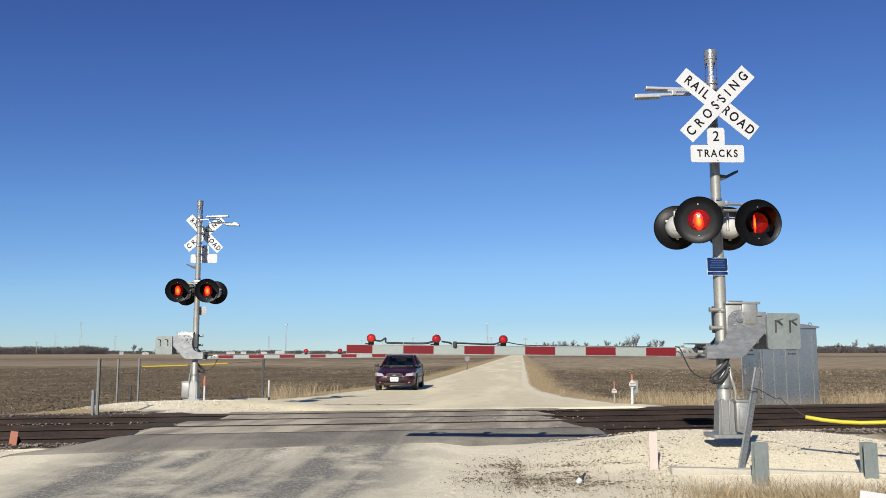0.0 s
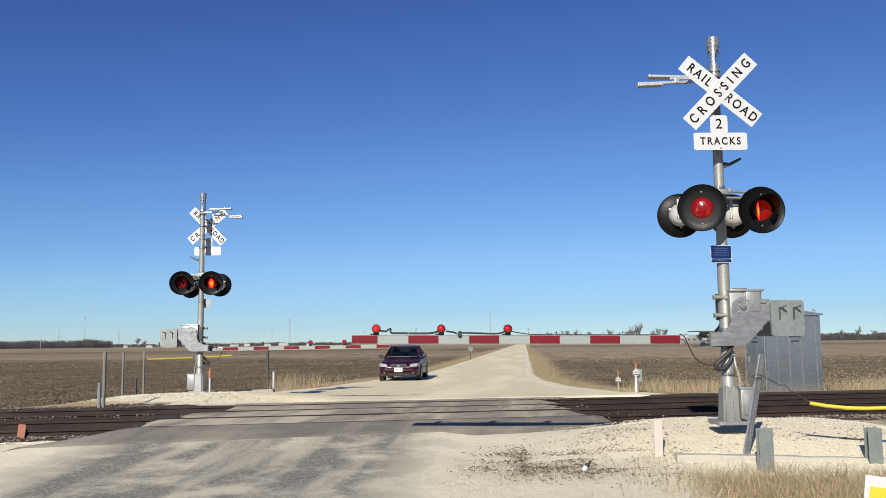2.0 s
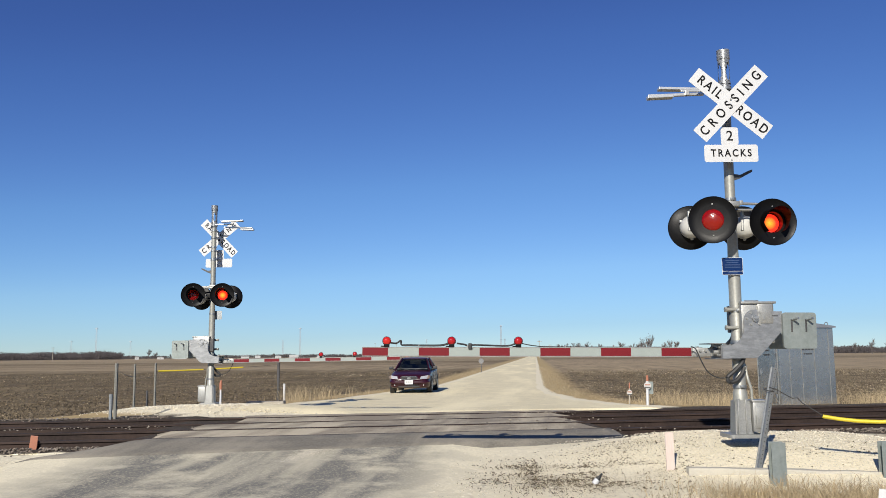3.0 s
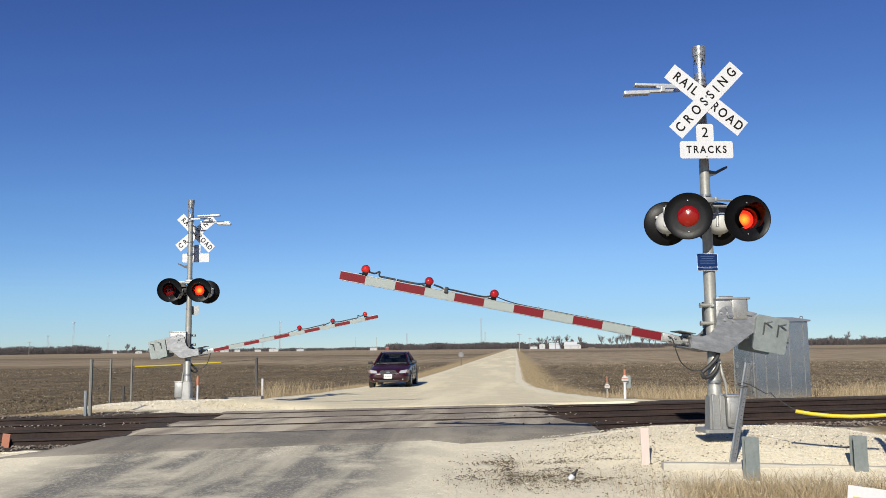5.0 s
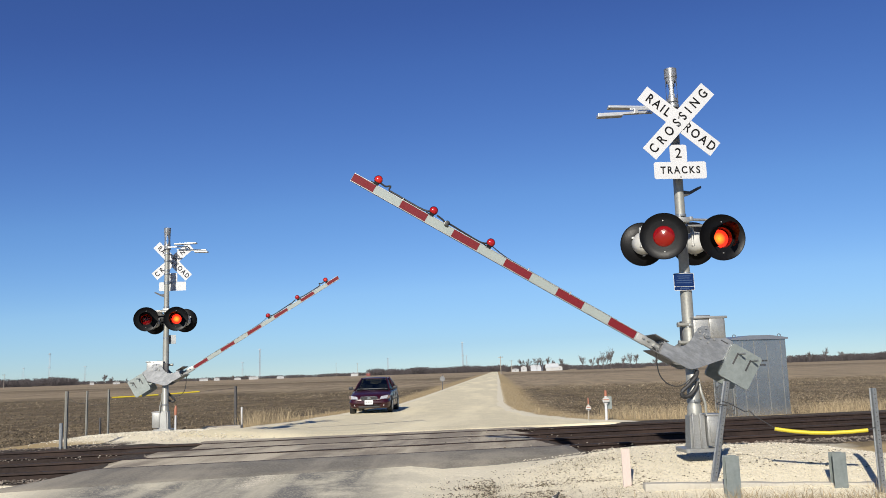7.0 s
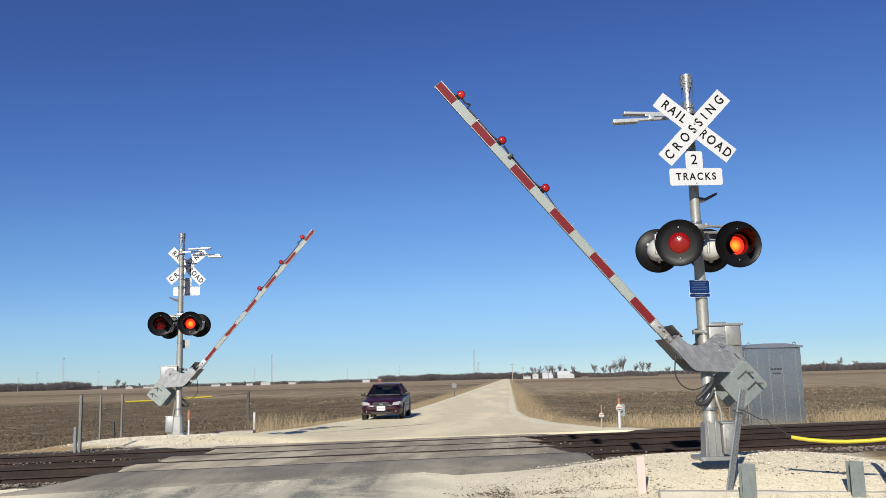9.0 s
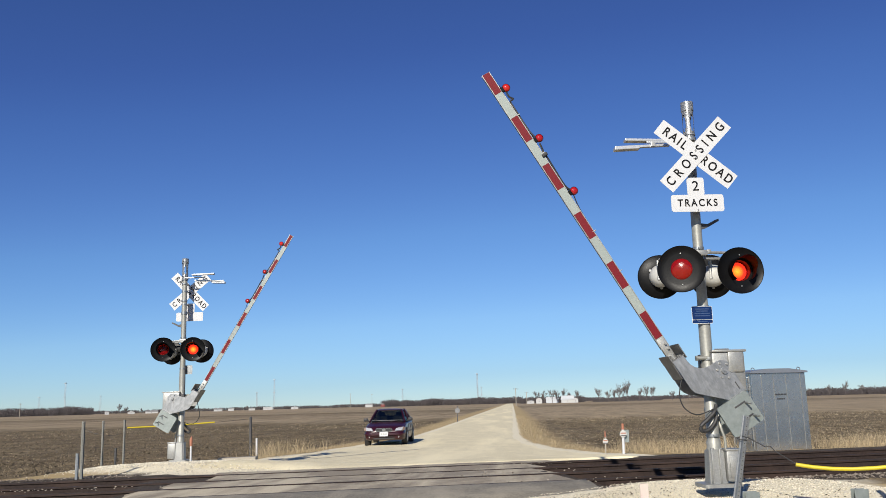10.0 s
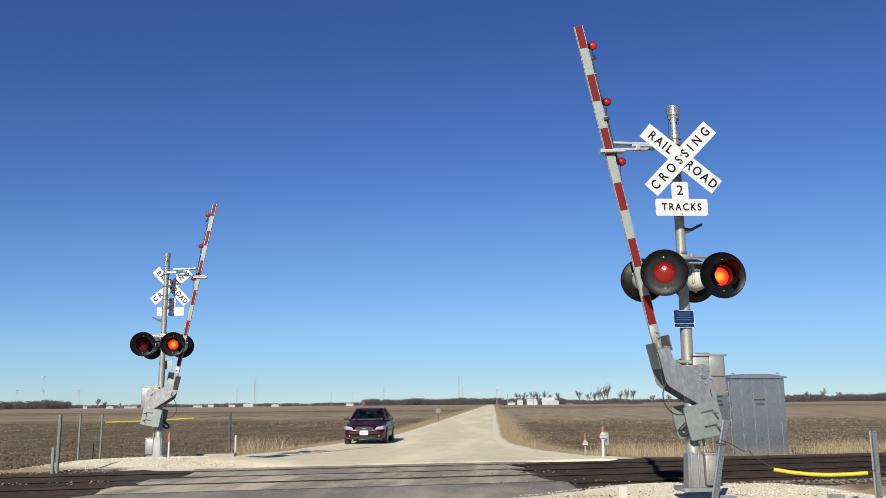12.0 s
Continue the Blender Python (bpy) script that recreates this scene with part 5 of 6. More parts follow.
def near_things():
    plate_post(2.62, 9.95, 0.55, 4)
    plate_post(3.92, 10.32, 0.52, 4)
    ax, ay, bx, by = 1.72, 10.42, 4.9, 10.52
    b = empty("timber_beam", pose((ax + bx) / 2, (ay + by) / 2, 0.09, 0, 1.2, math.degrees(math.atan2(by - ay, bx - ax))), "weathered grey beam half buried in gravel", "beam")
    bm = box(bmesh.new(), (0, 0, 0), (3.2, 0.16, 0.2), 0.02)
    bmesh.ops.subdivide_edges(bm, edges=[e for e in bm.edges if e.calc_length() > 2], cuts=16)
    for v in bm.verts:
        v.co += Vector(noise.noise_vector(v.co * 3)) * 0.012
    part("beam", bm, CONCRETE, b)
    part("lower_board", box(bmesh.new(), (0.15, -0.1, -0.07), (2.7, 0.04, 0.09), 0.01), CONCRETE, b)
    # pink lath
    s = part("survey_stake", box(bmesh.new(), (0, 0, 0.16), (0.1, 0.02, 0.56), 0.004), PINKWOOD, None, "", pose(1.55, 10.62, gz(1.55, 10.62), 1, -1, 8))
    tagged(s, "faded pink wooden survey stake in gravel", "stake")
    o = part("orange_marker", box(bmesh.new(), (0, 0, 0.06), (0.11, 0.03, 0.3), 0.006), ORANGE, None, "", pose(-7.35, 12.05, gz(-7.35, 12.05), 0, 6, 10))
    tagged(o, "faded orange painted stake beside the rail", "stake")
    # bottle lying upright in the grass
    z = gz(0.6, 9.93)
    bt = empty("bottle", pose(0.6, 9.93, z, 0, 38, 0) @ Matrix.Scale(0.82, 4), "small dark glass bottle with a pale label", "bottle")
    part("glass", lathe(bmesh.new(), [(0.0, 0), (0.035, 0), (0.038, 0.02), (0.038, 0.1), (0.016, 0.135), (0.014, 0.18), (0.017, 0.185), (0.0, 0.187)], 16), CARBLACK, bt, "", None, True)
    part("label", lathe(bmesh.new(), [(0.0392, 0.01), (0.0396, 0.02), (0.0396, 0.075), (0.0392, 0.085)], 16), WHITE, bt, "pale paper label", None, True)
    # yellow marker panel close to the camera
    x, y = 2.51, 6.2
    s = empty("marker_sign", pose(x, y, gz(x, y), 0, 0, -10), "yellow marker panel with a white border", "sign")
    part("panel", slab(bmesh.new(), rounded(0.5, 0.36, 0.004, 2), -0.002, 0.002), WHITE, s, at=pose(0, 0, 0.385, 0, 7, 0))
    part("yellow_face", slab(bmesh.new(), rounded(0.44, 0.26, 0.004, 2), -0.0045, -0.002), YELLOW, s, at=pose(0.0, 0, 0.362, 0, 7, 0))
    part("stake", box(bmesh.new(), (0.1, 0.02, 0.2), (0.05, 0.03, 0.5), 0.004), GREYWOOD, s)
    # slim markers beyond the tracks
    for mx, my, h, thick, lab in ((2.86, 23.1, 0.78, 0.036, "white marker post with an orange cap and round disc"), (2.44, 23.5, 0.6, 0.018, "slim marker rod with a red tip and striped disc")):
        z = gz(mx, my)
        p = empty("marker_post", pose(mx, my, z, 0, 1, 0), lab, "marker")
        part("post", tube(bmesh.new(), [(0, 0, -0.1), (0, 0, h - 0.15)], thick, 10), WHITE if thick > 0.03 else GREYWOOD, p, "", None, True)
        part("cap", tube(bmesh.new(), [(0, 0, h - 0.16), (0, 0, h - 0.02), (0, 0, h)], thick * 0.8, 10, [thick * 1.05, thick * 0.9, thick * 0.3]), ORANGE, p, "faded orange cap", None, True)
        disc = part("disc", tube(bmesh.new(), [(0, -thick - 0.012, h - 0.27), (0, -thick - 0.002, h - 0.27)], 0.09 if thick > 0.03 else 0.07, 20), HOUSING, p, "round white disc", None, False)
        for k in (-0.045, 0.02):
            part("disc_bar", box(bmesh.new(), (0, -thick - 0.0155, h - 0.27 + k), (0.14 if thick > 0.03 else 0.11, 0.005, 0.026)), DARKSTEEL if k < 0 else ORANGE, disc)
        if thick > 0.03:
            part("back_plate", box(bmesh.new(), (0.1, 0.06, h - 0.33), (0.12, 0.01, 0.32), 0.005), CWPLATE, p)
    # marker and board beside the far mast
    mx, my = -7.78, 20.75
    p = empty("marker_post", pose(mx, my, gz(mx, my), 0, 0, 0), "white marker post with a faded orange head", "marker")
    part("post", tube(bmesh.new(), [(0, 0, -0.1), (0, 0, 0.38)], 0.024, 10), WHITE, p, "", None, True)
    part("cap", tube(bmesh.new(), [(0, 0, 0.37), (0, 0, 0.52), (0.01, 0, 0.6)], 0.04, 10, [0.034, 0.038, 0.015]), ORANGE, p, "faded orange head", None, True)
    x, y = -7.3, 22.9
    b = part("board", box(bmesh.new(), (0, 0, 0.06), (1.0, 0.35, 0.09), 0.015), GREYWOOD, None, "", pose(x, y, gz(x, y) - 0.02, 0, -1, 6))
    tagged(b, "pale weathered board lying on gravel", "board")
    # stones of ballast bags and the back of a round sign down the road
    sx, sy = -4.55, 75.5
    s = empty("road_sign", pose(sx - 0.2, sy, 0, 0, 0, 0), "grey back of a round sign on a thin post", "sign")
    part("post", box(bmesh.new(), (0, 0, 0.6), (0.06, 0.04, 1.5), 0.005), DARKSTEEL, s)
    part("disc", tube(bmesh.new(), [(0, -0.03, 0.98), (0, -0.022, 0.98)], 0.23, 24), DULLSTEEL, s, "round sheet metal disc")


# ---- distance ----
def bearing(deg, dist):
    return dist * math.sin(radians(deg)), dist * math.cos(radians(deg))


def bare_tree(deg, dist, height, seed, label="bare grey winter tree at the field's far edge"):
    height *= 1.2 if 1 < deg < 10 else 0.8
    rnd = random.Random(seed)
    x, y = bearing(deg, dist)
    t = empty("tree", pose(x, y, 0), label, "tree", "bare trees on the horizon")
    trunk, crown = bmesh.new(), bmesh.new()

    def grow(bm, p, d, length, r, level):
        q = p + d * length
        tube(bm, [p, (p + q) / 2 + Vector((rnd.uniform(-1, 1), rnd.uniform(-1, 1), 0)) * length * 0.05, q], r, 4 if level < 2 else 3, [r, r * 0.85, r * 0.65], False)
        if level >= 5:
            return
        for k in range((5, 4, 4, 3, 3)[level]):
            a, spread = rnd.uniform(0, 6.28), rnd.uniform(0.2, 0.62)
            e = (d + Vector((math.cos(a), math.sin(a), 0)) * spread + Vector((0, 0, 0.22))).normalized()
            grow(crown, p + d * length * rnd.uniform(0.3, 1.0), e, length * rnd.uniform(0.58, 0.82), max(r * 0.5, 0.021), level + 1)
    grow(trunk, Vector((0, 0, -0.2)), Vector((0.03, 0, 1)).normalized(), height * 0.36, height * 0.015, 0)
    part("trunk", trunk, TWIG, t)
    part("crown", crown, TWIG, t, "bare twigs")


def woods(name, a0, a1, dist, low, high, seed, label):
    """Far leafless woodland: trunks under rounded crowns of many small twig clumps, joined as stuff."""
    rnd = random.Random(seed)
    verts, faces = [], []
    for k in range(int(abs(a1 - a0) * 75)):
        deg = a0 + (a1 - a0) * rnd.random()
        d = dist * rnd.uniform(0.97, 1.14)
        x, y = bearing(deg, d)
        h = (low + (high - low) * (0.5 + 0.7 * noise.noise((deg * 0.7, seed, 0)))) * rnd.uniform(0.78, 1.02) * 0.92
        for j in range(60):
            a, b, r = rnd.uniform(0, 6.28), rnd.uniform(-1, 1), rnd.random() ** 0.4
            c = math.sqrt(1 - b * b) * r
            cx, cy, cz = x + 0.5 * h * c * math.cos(a), y + 0.5 * h * c * math.sin(a), h * (0.52 + 0.46 * b * r)
            if j < 18:
                cz = h * rnd.uniform(0, 0.45)
            o, s = len(verts), h * rnd.uniform(0.035, 0.1)
            for q in range(3):
                t = rnd.uniform(0, 6.28)
                verts.append((cx + s * math.cos(t), cy + rnd.uniform(-s, s), max(0, cz + s * 1.5 * math.sin(t))))
            faces.append((o, o + 1, o + 2))
    me = bpy.data.meshes.new(name)
    me.from_pydata(verts, [], faces)
    me.materials.append(WOODMAT)
    tagged(new(name, me), label, "woods", kind="stuff")


FARWHITE = surface("white_siding", two((0.4, 0.4, 0.39), 0.05), 3, 0.4, rough=0.7, bump=0)
FARROOF = surface("grey_roof", two((0.2, 0.2, 0.21), 0.1), 3, 0.4, rough=0.7, bump=0)
FARTIN = surface("galvanised_barn_sheet", two((0.4, 0.42, 0.44), 0.1), 3, 0.4, rough=0.5, metal=0.3, bump=0)
FARRED = surface("red_barn_boards", two((0.22, 0.05, 0.04), 0.1), 3, 0.4, rough=0.8, bump=0)


def farmhouse(deg, dist, w, d, h, pitch, wall, roof, name="farm_building", label="white farm building with a grey roof"):
    x, y = bearing(deg, dist)
    w, d, h, pitch = w * 0.45, d * 0.6, h * 0.5, pitch * 0.45
    f = empty(name, pose(x, y, 0, 0, 0, -deg), label, "building", "farm buildings on the horizon")
    part("wall", box(bmesh.new(), (0, 0, h / 2), (w, d, h)), wall, f)
    part("roof", slab(bmesh.new(), [(-w / 2 - 0.4, h - 0.1), (w / 2 + 0.4, h - 0.1), (w / 2 - (0.4 if w > 2 * d else 0.0) - w * 0.02, h + pitch), (-w / 2 + w * 0.02, h + pitch)] if w > d * 1.6 else [(-w / 2 - 0.3, h), (w / 2 + 0.3, h), (0.001, h + pitch), (-0.001, h + pitch)], -d / 2 - 0.3, d / 2 + 0.3), roof, f)
    for k in range(max(1, int(w / 5))):
        part("window", box(bmesh.new(), (-w / 2 + w * (k + 0.5) / max(1, int(w / 5)), -d / 2 - 0.02, h * 0.5), (0.5, 0.1, 0.7)), FARROOF, f)


def radio_mast(deg, dist, h, w, label="thin white lattice radio mast"):
    x, y = bearing(deg, dist)
    t = empty("radio_mast", pose(x, y, 0), label, "tower", "far masts")
    for k in range(3):
        a = radians(120 * k + 30)
        part("leg", tube(bmesh.new(), [(w * math.cos(a), w * math.sin(a), 0), (w * 0.8 * math.cos(a), w * 0.8 * math.sin(a), h)], 0.17, 4), FARTIN, t)
    bm = bmesh.new()
    n = int(h / 3)
    for k in range(n):
        for j in range(3):
            a, b = radians(120 * j + 30), radians(120 * j + 150)
            tube(bm, [(w * math.cos(a), w * math.sin(a), h * k / n), (w * math.cos(b), w * math.sin(b), h * (k + 1) / n)], 0.1, 3, None, False)
    part("bracing", bm, FARTIN, t)
    for z in (h * 0.55, h * 0.97):
        part("antenna", box(bmesh.new(), (0, 0, z), (w * 3, w * 3, 0.5), 0.1), FARTIN, t)


def utility_pole(deg, dist, h):
    x, y = bearing(deg, dist)
    p = empty("utility_pole", pose(x, y, 0, 0, 0, 10), "wooden utility pole with a crossarm", "pole", "utility poles")
    part("pole", tube(bmesh.new(), [(0, 0, -0.2), (0, 0, h)], 0.16, 8, [0.16, 0.1]), GREYWOOD, p)
    part("crossarm", box(bmesh.new(), (0, -0.15, h - 0.5), (1.8, 0.1, 0.12)), GREYWOOD, p)
    for k in (-0.8, -0.3, 0.3, 0.8):
        part("insulator", tube(bmesh.new(), [(k, -0.15, h - 0.44), (k, -0.15, h - 0.25)], 0.06, 6), CARBLACK, p)


def distance():
    wl_ = "leafless grey-brown woods along the horizon"
    woods("woods", -46, -26.5, 900, 7, 11, 1, wl_)
    woods("woods", -27, -8, 1150, 3.5, 6.5, 2, "low leafless scrub and trees along the horizon")
    woods("woods", -8.5, 0.6, 900, 7, 9, 3, wl_)
    woods("woods", 0.5, 13, 1200, 4.5, 8, 4, "low leafless scrub and trees along the horizon")
    woods("woods", 12.5, 40, 850, 5.5, 9.5, 5, wl_)
    woods("woods", 0.5, 4.6, 680, 4, 8, 6, "leafless trees and scrub round the farm")
    woods("woods", 5.2, 9.6, 600, 1.6, 3.4, 7, "low leafless scrub under the field trees")
    for k, (deg, dist, h) in enumerate(((-24.9, 620, 10), (-24.5, 640, 8), (6.9, 545, 10), (7.15, 550, 10.5), (8.6, 570, 9), (1.0, 640, 7), (2.1, 650, 9), (2.9, 640, 10), (3.3, 650, 9), (4.2, 640, 8.5), (-23.6, 800, 7), (-17.2, 700, 6), (-16.4, 720, 6), (1.6, 620, 8), (2.6, 600, 8.5), (3.6, 640, 7), (5.6, 560, 8.5), (6.2, 565, 8), (6.6, 575, 8.5), (7.4, 540, 11), (8.15, 560, 8), (9.0, 550, 9), (10.2, 540, 9), (11.2, 560, 8.5), (12.2, 560, 8), (18.3, 560, 8), (19.4, 560, 9), (20.3, 540, 10.5), (21.2, 560, 9))):
        bare_tree(deg, dist, h, 40 + k)
    for a in ((-25.6, 760, 7, 6, 4, 3, FARWHITE, FARROOF), (-24.2, 760, 12, 8, 3, 1.6, FARWHITE, FARWHITE), (-23.0, 780, 22, 9, 3.2, 1.8, FARWHITE, FARROOF), (-16.9, 900, 14, 8, 4, 2, FARWHITE, FARROOF), (-14.2, 900, 16, 8, 4, 1.8, FARWHITE, FARTIN),
              (-19.0, 880, 18, 8, 4, 2, FARWHITE, FARROOF), (-18.2, 900, 12, 8, 5, 2.5, FARWHITE, FARROOF), (-15.9, 890, 20, 8, 4, 2, FARWHITE, FARWHITE), (-9.4, 880, 16, 7, 5, 2.5, FARWHITE, FARROOF), (-8.5, 880, 9, 6, 5, 2.5, FARRED, FARROOF),
              (1.2, 620, 11, 7, 3.5, 2, FARWHITE, FARROOF), (1.75, 610, 9, 8, 6, 2, FARWHITE, FARWHITE), (2.6, 650, 20, 9, 6.5, 2.6, FARTIN, FARTIN), (3.6, 620, 20, 8, 4.6, 6, FARWHITE, FARTIN), (4.1, 612, 8, 9, 4.5, 2.4, FARWHITE, FARWHITE), (15.0, 820, 14, 8, 4, 2, FARWHITE, FARROOF)):
        farmhouse(*a)
    radio_mast(-28.0, 1300, 44, 1.1)
    radio_mast(-15.5, 1300, 44, 1.1)
    radio_mast(-2.25, 1200, 42, 1.1)
    for deg, dist, h in ((-30.4, 500, 7.5), (-22.0, 520, 8), (0.25, 330, 6.8), (0.95, 420, 6.2), (-10.6, 800, 13), (-9.2, 800, 12)):
        utility_pole(deg, dist, h)
    for deg in (-27.9 - 1.5, -26.0, -16.6, -7.2, -2.0):
        radio_mast(deg, 1900, 36, 1.6, "distant grey power line tower")


# ---- loose ground cover ----
def cover():
    rnd = random.Random(5)
    spots = []
    while len(spots) < 13000:
        x, y = rnd.uniform(0.2, 6.2), rnd.uniform(9.6, 13.2)
        u, s = along(x, y)
        if s < 12.9 and (bell(x, y, 3.4, 11.6, 3.0, 1.6) > rnd.random() * 0.9):
            spots.append((x, y, gz(x, y)))
    scatter("gravel", spots, STONES, "pale crushed limestone heaped round the mast", "gravel", 0.0105)
    spots = []
    while len(spots) < 6000:
        x, y = rnd.gauss(-8.0, 1.5), rnd.gauss(21.1, 1.3)
        u, s = along(x, y)
        if s > 19.6 and bell(x, y, -8.0, 21.3, 2.9, 2.4) > rnd.random() * 0.6:
            spots.append((x, y, gz(x, y)))
    scatter("gravel", spots, STONES, "pale crushed limestone heaped round the far mast", "gravel", 0.019)
    spots = []
    while len(spots) < 5000:
        x, y = rnd.uniform(-7.5, 2.5), rnd.uniform(7.4, 12.0)
        if (x < -5.2 or x > -1.2 or rnd.random() < 0.1) and along(x, y)[1] < 12.1:
            spots.append((x, y, gz(x, y) + 0.01))
    scatter("gravel", spots, STONES, "loose pale limestone chips beside the road", "gravel", 0.0085)
    spots = []
    while len(spots) < 5200:
        u, s = rnd.uniform(-14, 17), rnd.choice((rnd.gauss(12.8, 0.18), rnd.gauss(12.9, 0.12), rnd.gauss(19.6, 0.2)))
        if -2.9 < u < 5.0 or (s > 19 and u > -3):
            continue
        x, y = plan(u, s)
        spots.append((x, y, gz(x, y)))
    scatter("ballast", spots, BALLASTROCK, "grey ballast stones along the tracks", "ballast", 0.03)
    spots = []
    for k in range(150):    # stones strewn on the crossing's edges
        u, s = rnd.choice(((rnd.gauss(4.2, 0.7), rnd.gauss(15.6, 0.35)), (rnd.gauss(4.6, 0.6), rnd.gauss(13.45, 0.25)), (rnd.gauss(5.2, 0.5), rnd.gauss(18.2, 0.3)), (rnd.gauss(-3.2, 0.8), rnd.gauss(15.9, 0.3)), (rnd.gauss(-4.6, 0.6), rnd.gauss(16.0, 0.25))))
        x, y = plan(u, s)
        spots.append((x, y, interp(s, PROFILE) + 0.02))
    scatter("gravel", spots, DUSTROCK, "dusty stones strewn over the crossing", "gravel", 0.02)
    spots = []
    for k in range(3000):    # spilled white dust on the seal
        t = rnd.gauss(0, 0.42)
        x, y = -3.12 + 0.22 * t + rnd.gauss(0, 0.09 + 0.03 * t), 11.7 + 0.9 * t
        if abs(t) < 0.75:
            spots.append((x, y, gz(x, y) + 0.018))
    scatter("limestone_dust", spots, STONES, "spilled white limestone dust on the road", "gravel", 0.011, 0.15)
    # corn residue and clods in the field
    res, clod = [], []
    while len(res) < 26000:
        d = 24 + 170 * rnd.random() ** 2.3
        deg = rnd.uniform(-36, 27)
        x, y = bearing(deg, d)
        u, s = along(x, y)
        if s < 22.8 or on_road(x, y, -2.6) or (bell(x, y, -8.3, 21.2, 4.4, 3.0) > 0.2):
            continue
        res.append((x, y, gz(x, y) + 0.01))
        for j in range(2):
            cx, cy = x + rnd.uniform(-1, 1), y + rnd.uniform(-1, 1)
            if not on_road(cx, cy, -2.4):
                clod.append((cx, cy, gz(x, y) - 0.01))
    blades("corn_residue", res, RESIDUE, "pale broken corn stalks strewn over the field", 0.06, 0.022, 2.6, "crop residue")
    straw = []
    while len(straw) < 42000:     # denser stubble east of the road
        d = 25 + 85 * rnd.random() ** 1.6
        x, y = bearing(rnd.uniform(1, 29), d)
        if along(x, y)[1] > 23.2 and not on_road(x, y, -2.0) and 0.55 + 0.9 * noise.noise((x * 0.12, y * 0.4, 3)) > rnd.random() * 0.8 and (x > 0.15 * y or rnd.random() < 0.3):
            straw.append((x, y, gz(x, y) + 0.005))
    blades("corn_stubble", straw, RESIDUE, "broken tan corn stubble covering the field", 0.06, 0.025, 2.4, "crop residue")
    straw = []
    while len(straw) < 14000:
        x, y = bearing(rnd.uniform(-36, 29), 70 + 190 * rnd.random() ** 1.4)
        if not on_road(x, y, -2.0):
            straw.append((x, y, gz(x, y) + 0.005))
    blades("corn_stubble", straw, RESIDUE, "tufts of tan corn stubble far out in the field", 0.12, 0.06, 1.8, "crop residue")
    scatter("soil_clods", clod, CLOD, "dark ploughed soil clods", "soil", 0.05, 0.75)
    spots = []
    for cx, cy, rx, ry, n in ((0.4, 10.1, 0.6, 0.25, 320), (0.9, 10.8, 0.5, 0.22, 220), (0.0, 10.6, 0.4, 0.3, 120), (0.1, 11.2, 0.5, 0.2, 90), (1.2, 11.9, 0.6, 0.3, 80), (0.9, 9.5, 0.6, 0.2, 80), (2.6, 11.2, 1.2, 0.4, 80), (4.2, 11.6, 0.8, 0.4, 60)):
        for k in range(n):
            for j in range(5):
                x, y = rnd.gauss(cx, rx), rnd.gauss(cy, ry)
                if noise.noise((x * 2.6, y * 4.5, 8)) > -0.05 + 0.2 * rnd.random():
                    spots.append((x, y, gz(x, y)))
    scatter("dirt_bits", spots, CLOD, "dark bits of dirt and dead leaf in the gravel", "debris", 0.014, 0.45)
    # dry grass: near verge, far side of the tracks, road verges
    near = []
    while len(near) < 5200:
        x, y = rnd.uniform(0.9, 5.6), rnd.uniform(7.6, 10.35)
        if bell(x, y, 3.6, 9.1, 2.0, 0.85) + 0.12 * noise.noise((x * 2, y * 2, 0)) > rnd.random() * 0.95:
            near.append((x, y, gz(x, y) - 0.01))
    blades("dry_grass", near, STRAW, "tangled dry straw-coloured grass by the beam", 0.2, 0.006, 1.3)
    tuft = []
    for cx, cy, r, n in ((0.55, 10.0, 0.35, 520), (0.1, 10.3, 0.3, 300), (1.1, 11.6, 0.4, 300), (0.9, 10.9, 0.4, 420), (-0.1, 11.0, 0.25, 150), (1.4, 10.5, 0.25, 300), (0.3, 9.7, 0.45, 420)):
        for k in range(n * 2):
            x, y = rnd.gauss(cx, r), rnd.gauss(cy, r * 0.5)
            tuft.append((x, y, gz(x, y) - 0.005))
    blades("dry_grass", tuft, DEADGRASS, "sparse dead grass flattened into gravel", 0.035, 0.006, 2.6)
    edge = []
    while len(edge) < 8000:
        u, s = rnd.uniform(4.5, 26), rnd.gauss(22.9, 0.8)
        x, y = plan(u, s)
        if s > 20.4 and not on_road(x, y, -0.5) and 0.5 + 0.8 * noise.noise((u * 0.5, s * 0.5, 7)) > rnd.random() and not (6.2 < x < 8.9 and 22 < y < 26.4):
            edge.append((x, y, gz(x, y) - 0.02))
    blades("dry_weeds", edge, STRAW, "tall dry weeds between track and field", 0.48, 0.0075, 0.6)
    west = []
    for cx, cy, r, n in ((-7.6, 29.3, 0.9, 600), (-6.9, 30.6, 1.0, 480), (-8.2, 28.9, 0.5, 220), (-6.3, 33, 0.9, 220)):
        for k in range(n):
            x, y = rnd.gauss(cx, r * 0.6), rnd.gauss(cy, r)
            if not on_road(x, y, 0.1):
                west.append((x, y, gz(x, y) - 0.02))
    blades("dry_weeds", west, STRAW, "clump of tall pale weeds at the road's edge", 0.6, 0.0065, 0.6)
    verge = []
    while len(verge) < 9000:
        y = 24 + 80 * rnd.random() ** 1.5
        l, r = interp(y, ROAD_L), interp(y, ROAD_R)
        x = r + 0.1 + abs(rnd.gauss(0, 1.0)) if rnd.random() < 0.6 else l - 0.1 - abs(rnd.gauss(0, 1.0))
        verge.append((x, y, gz(x, y) - 0.02))
    blades("dry_grass", verge, STRAW, "short tan grass on the road verges", 0.12, 0.014, 1.4)


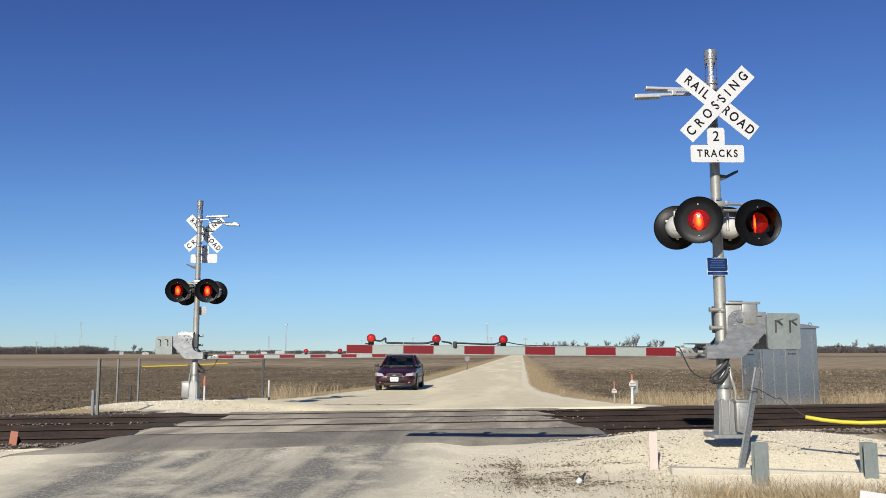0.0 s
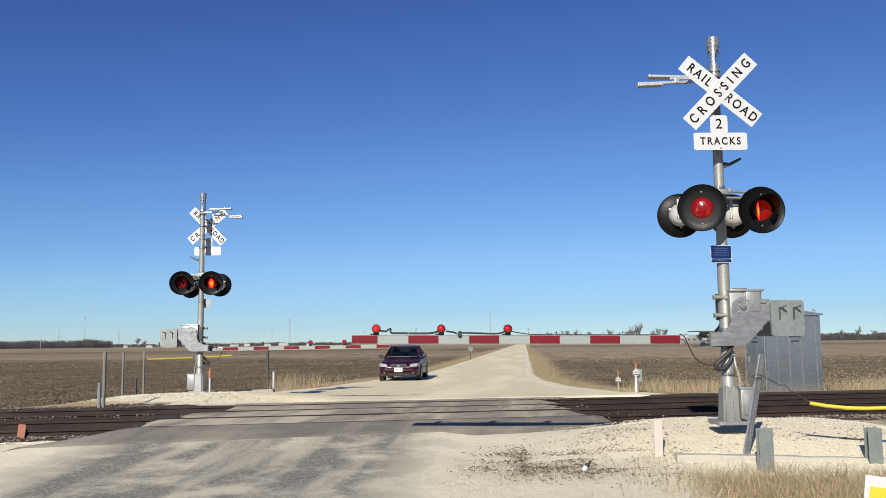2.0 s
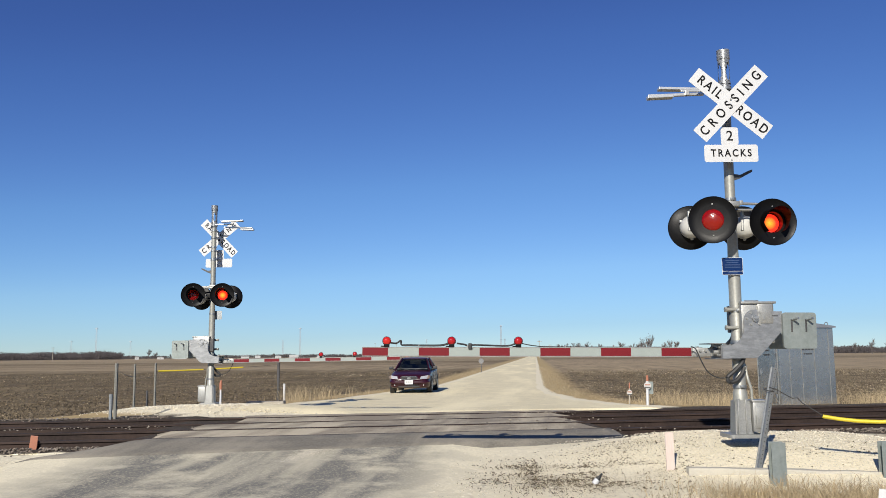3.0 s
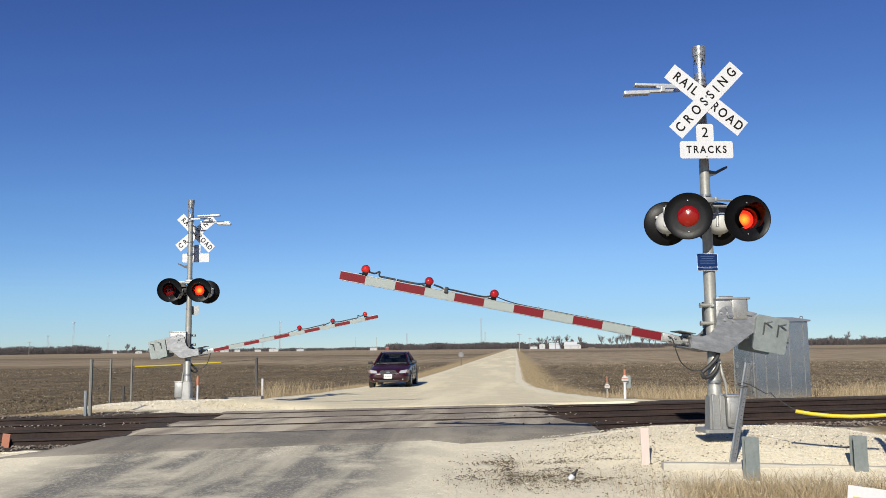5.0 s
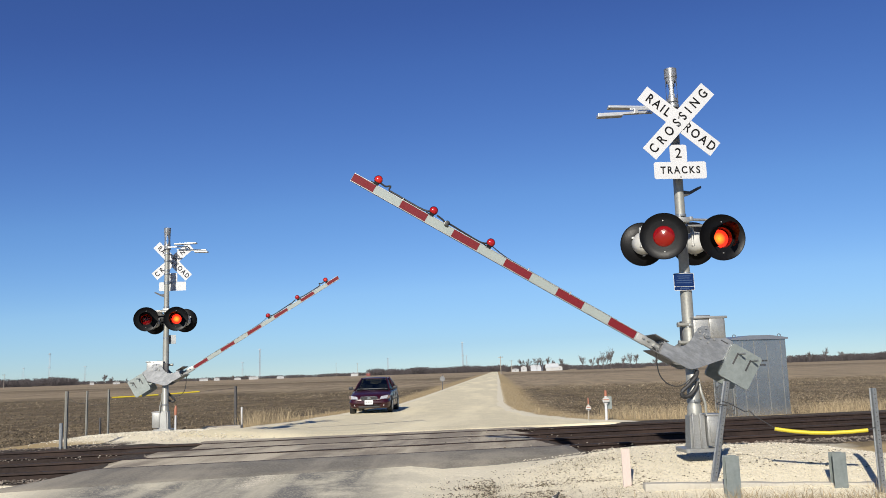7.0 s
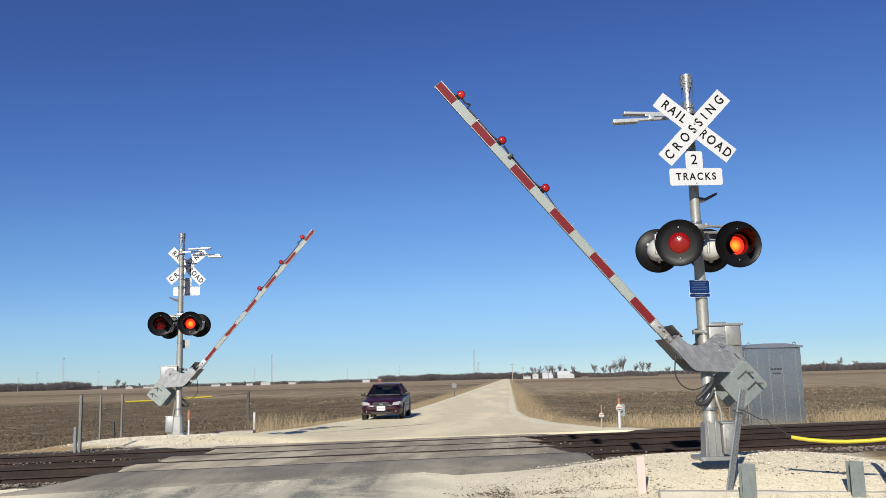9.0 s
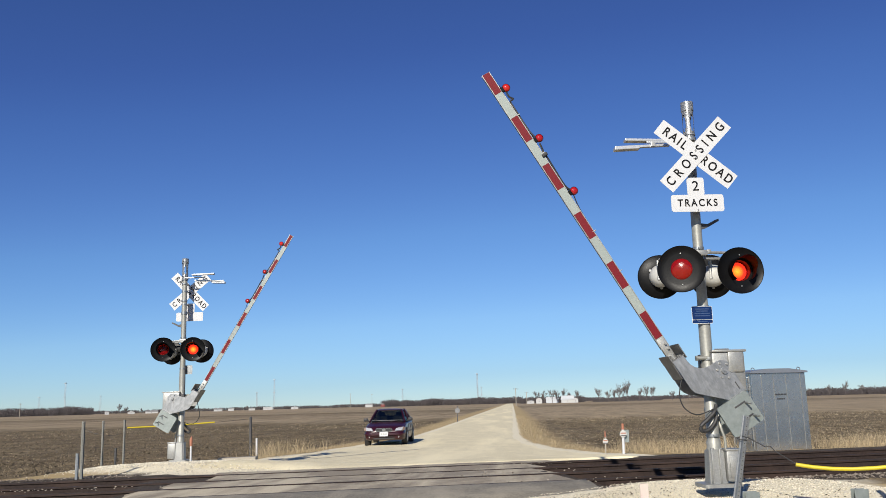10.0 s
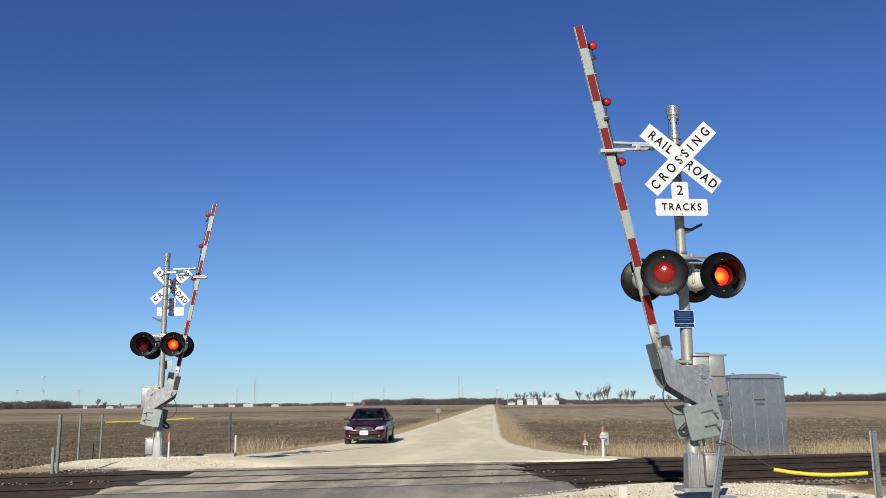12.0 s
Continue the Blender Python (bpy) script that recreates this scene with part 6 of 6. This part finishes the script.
# ---- build ----
build_ground()
build_roads()
distance()
cabinet()
fences()
near_things()
car(pose(-5.17, 36.8, gz(-5.17, 36.8) + 0.02, 0, 0, 1.5))
near_signal, near_arm, near_cable = crossing_signal(pose(2.545, 11.3, 0.49, 0, 0, 6.9), "silver railroad crossing signal with a striped gate arm and crossbuck",
                                        ((1, -19), (0, 0), (0, 172, -0.42), (1, 176, 0.28)), True, (0.056, 0.055, 0.0))
far_signal, far_arm, far_cable = crossing_signal(pose(-8.14, 21.0, 0.375, 0, 0, 183.0), "silver railroad crossing signal across the tracks, seen from behind",
                                      ((0, 8), (1, -8), (1, 196, 0.38), (0, 192, -0.36)), False, (0.043, 0.0, 0.03))
crossing()
cover()
tracks()

GATE = [(0.0, 0.6), (3.2, 0.6), (3.6, 1.0), (4.0, 2.8), (4.4, 6.0), (4.8, 9.7), (5.0, 11.4), (5.5, 16.4), (6.0, 21.4), (6.5, 26.2), (8.5, 45.4), (9.0, 50.1), (9.5, 54.9), (10.0, 59.6), (10.5, 64.3), (11.0, 68.8), (11.5, 73.8), (12.0, 78.7)]
FAR_GATE = [(0.0, 0.0), (3.2, 0.0), (3.6, 0.4), (4.0, 2.2), (4.4, 5.3), (4.8, 8.7), (5.0, 10.5), (5.5, 15.4), (6.0, 20.5), (6.5, 25.3), (8.5, 44.6), (9.0, 49.4), (9.5, 54.2), (10.0, 59.2), (10.5, 64.2), (11.0, 69.0), (11.5, 74.2), (12.0, 79.2)]


PERIOD = 0.985      # seconds from flash to flash


def motions():
    """Both gate arms rise about their pivots, and their cables swing after them."""
    walk(near_arm, [(t, pose(0.12, 0.03, 1.47, 0, d, 0)) for t, d in GATE])
    for cable, angles in ((near_cable, GATE), (far_cable, FAR_GATE)):
        walk(cable, [(t, pose(0.0, -0.1, 0.95, 0, d * 0.65, 0)) for t, d in angles])
    walk(far_arm, [(t, pose(0.175, 0, 1.51, 0, d + 0.4, 0)) for t, d in FAR_GATE])
    # the lamps wink by turns: each plate turns its glowing or its dark face out
    for lamp, beat in WINKING:
        def facing(d):
            return pose(0, 0.1, 0, 0, 0, d)
        rows, was = [(0.0, facing(60))], 0 if beat else 180
        for k in range(13):
            for at, now in ((PERIOD * k - 0.04, 180 if beat else 0), (0.55 + PERIOD * k, 0 if beat else 180)):
                for step in range(4):
                    rows.append((at + step / 30, facing(was + (now - was) * step / 3)))
                was = now
        rows = rows[:1] + [r for r in rows if 0.07 < r[0] < 11.96]
        walk(lamp, rows + [(12.0, rows[-1][1])])


motions()
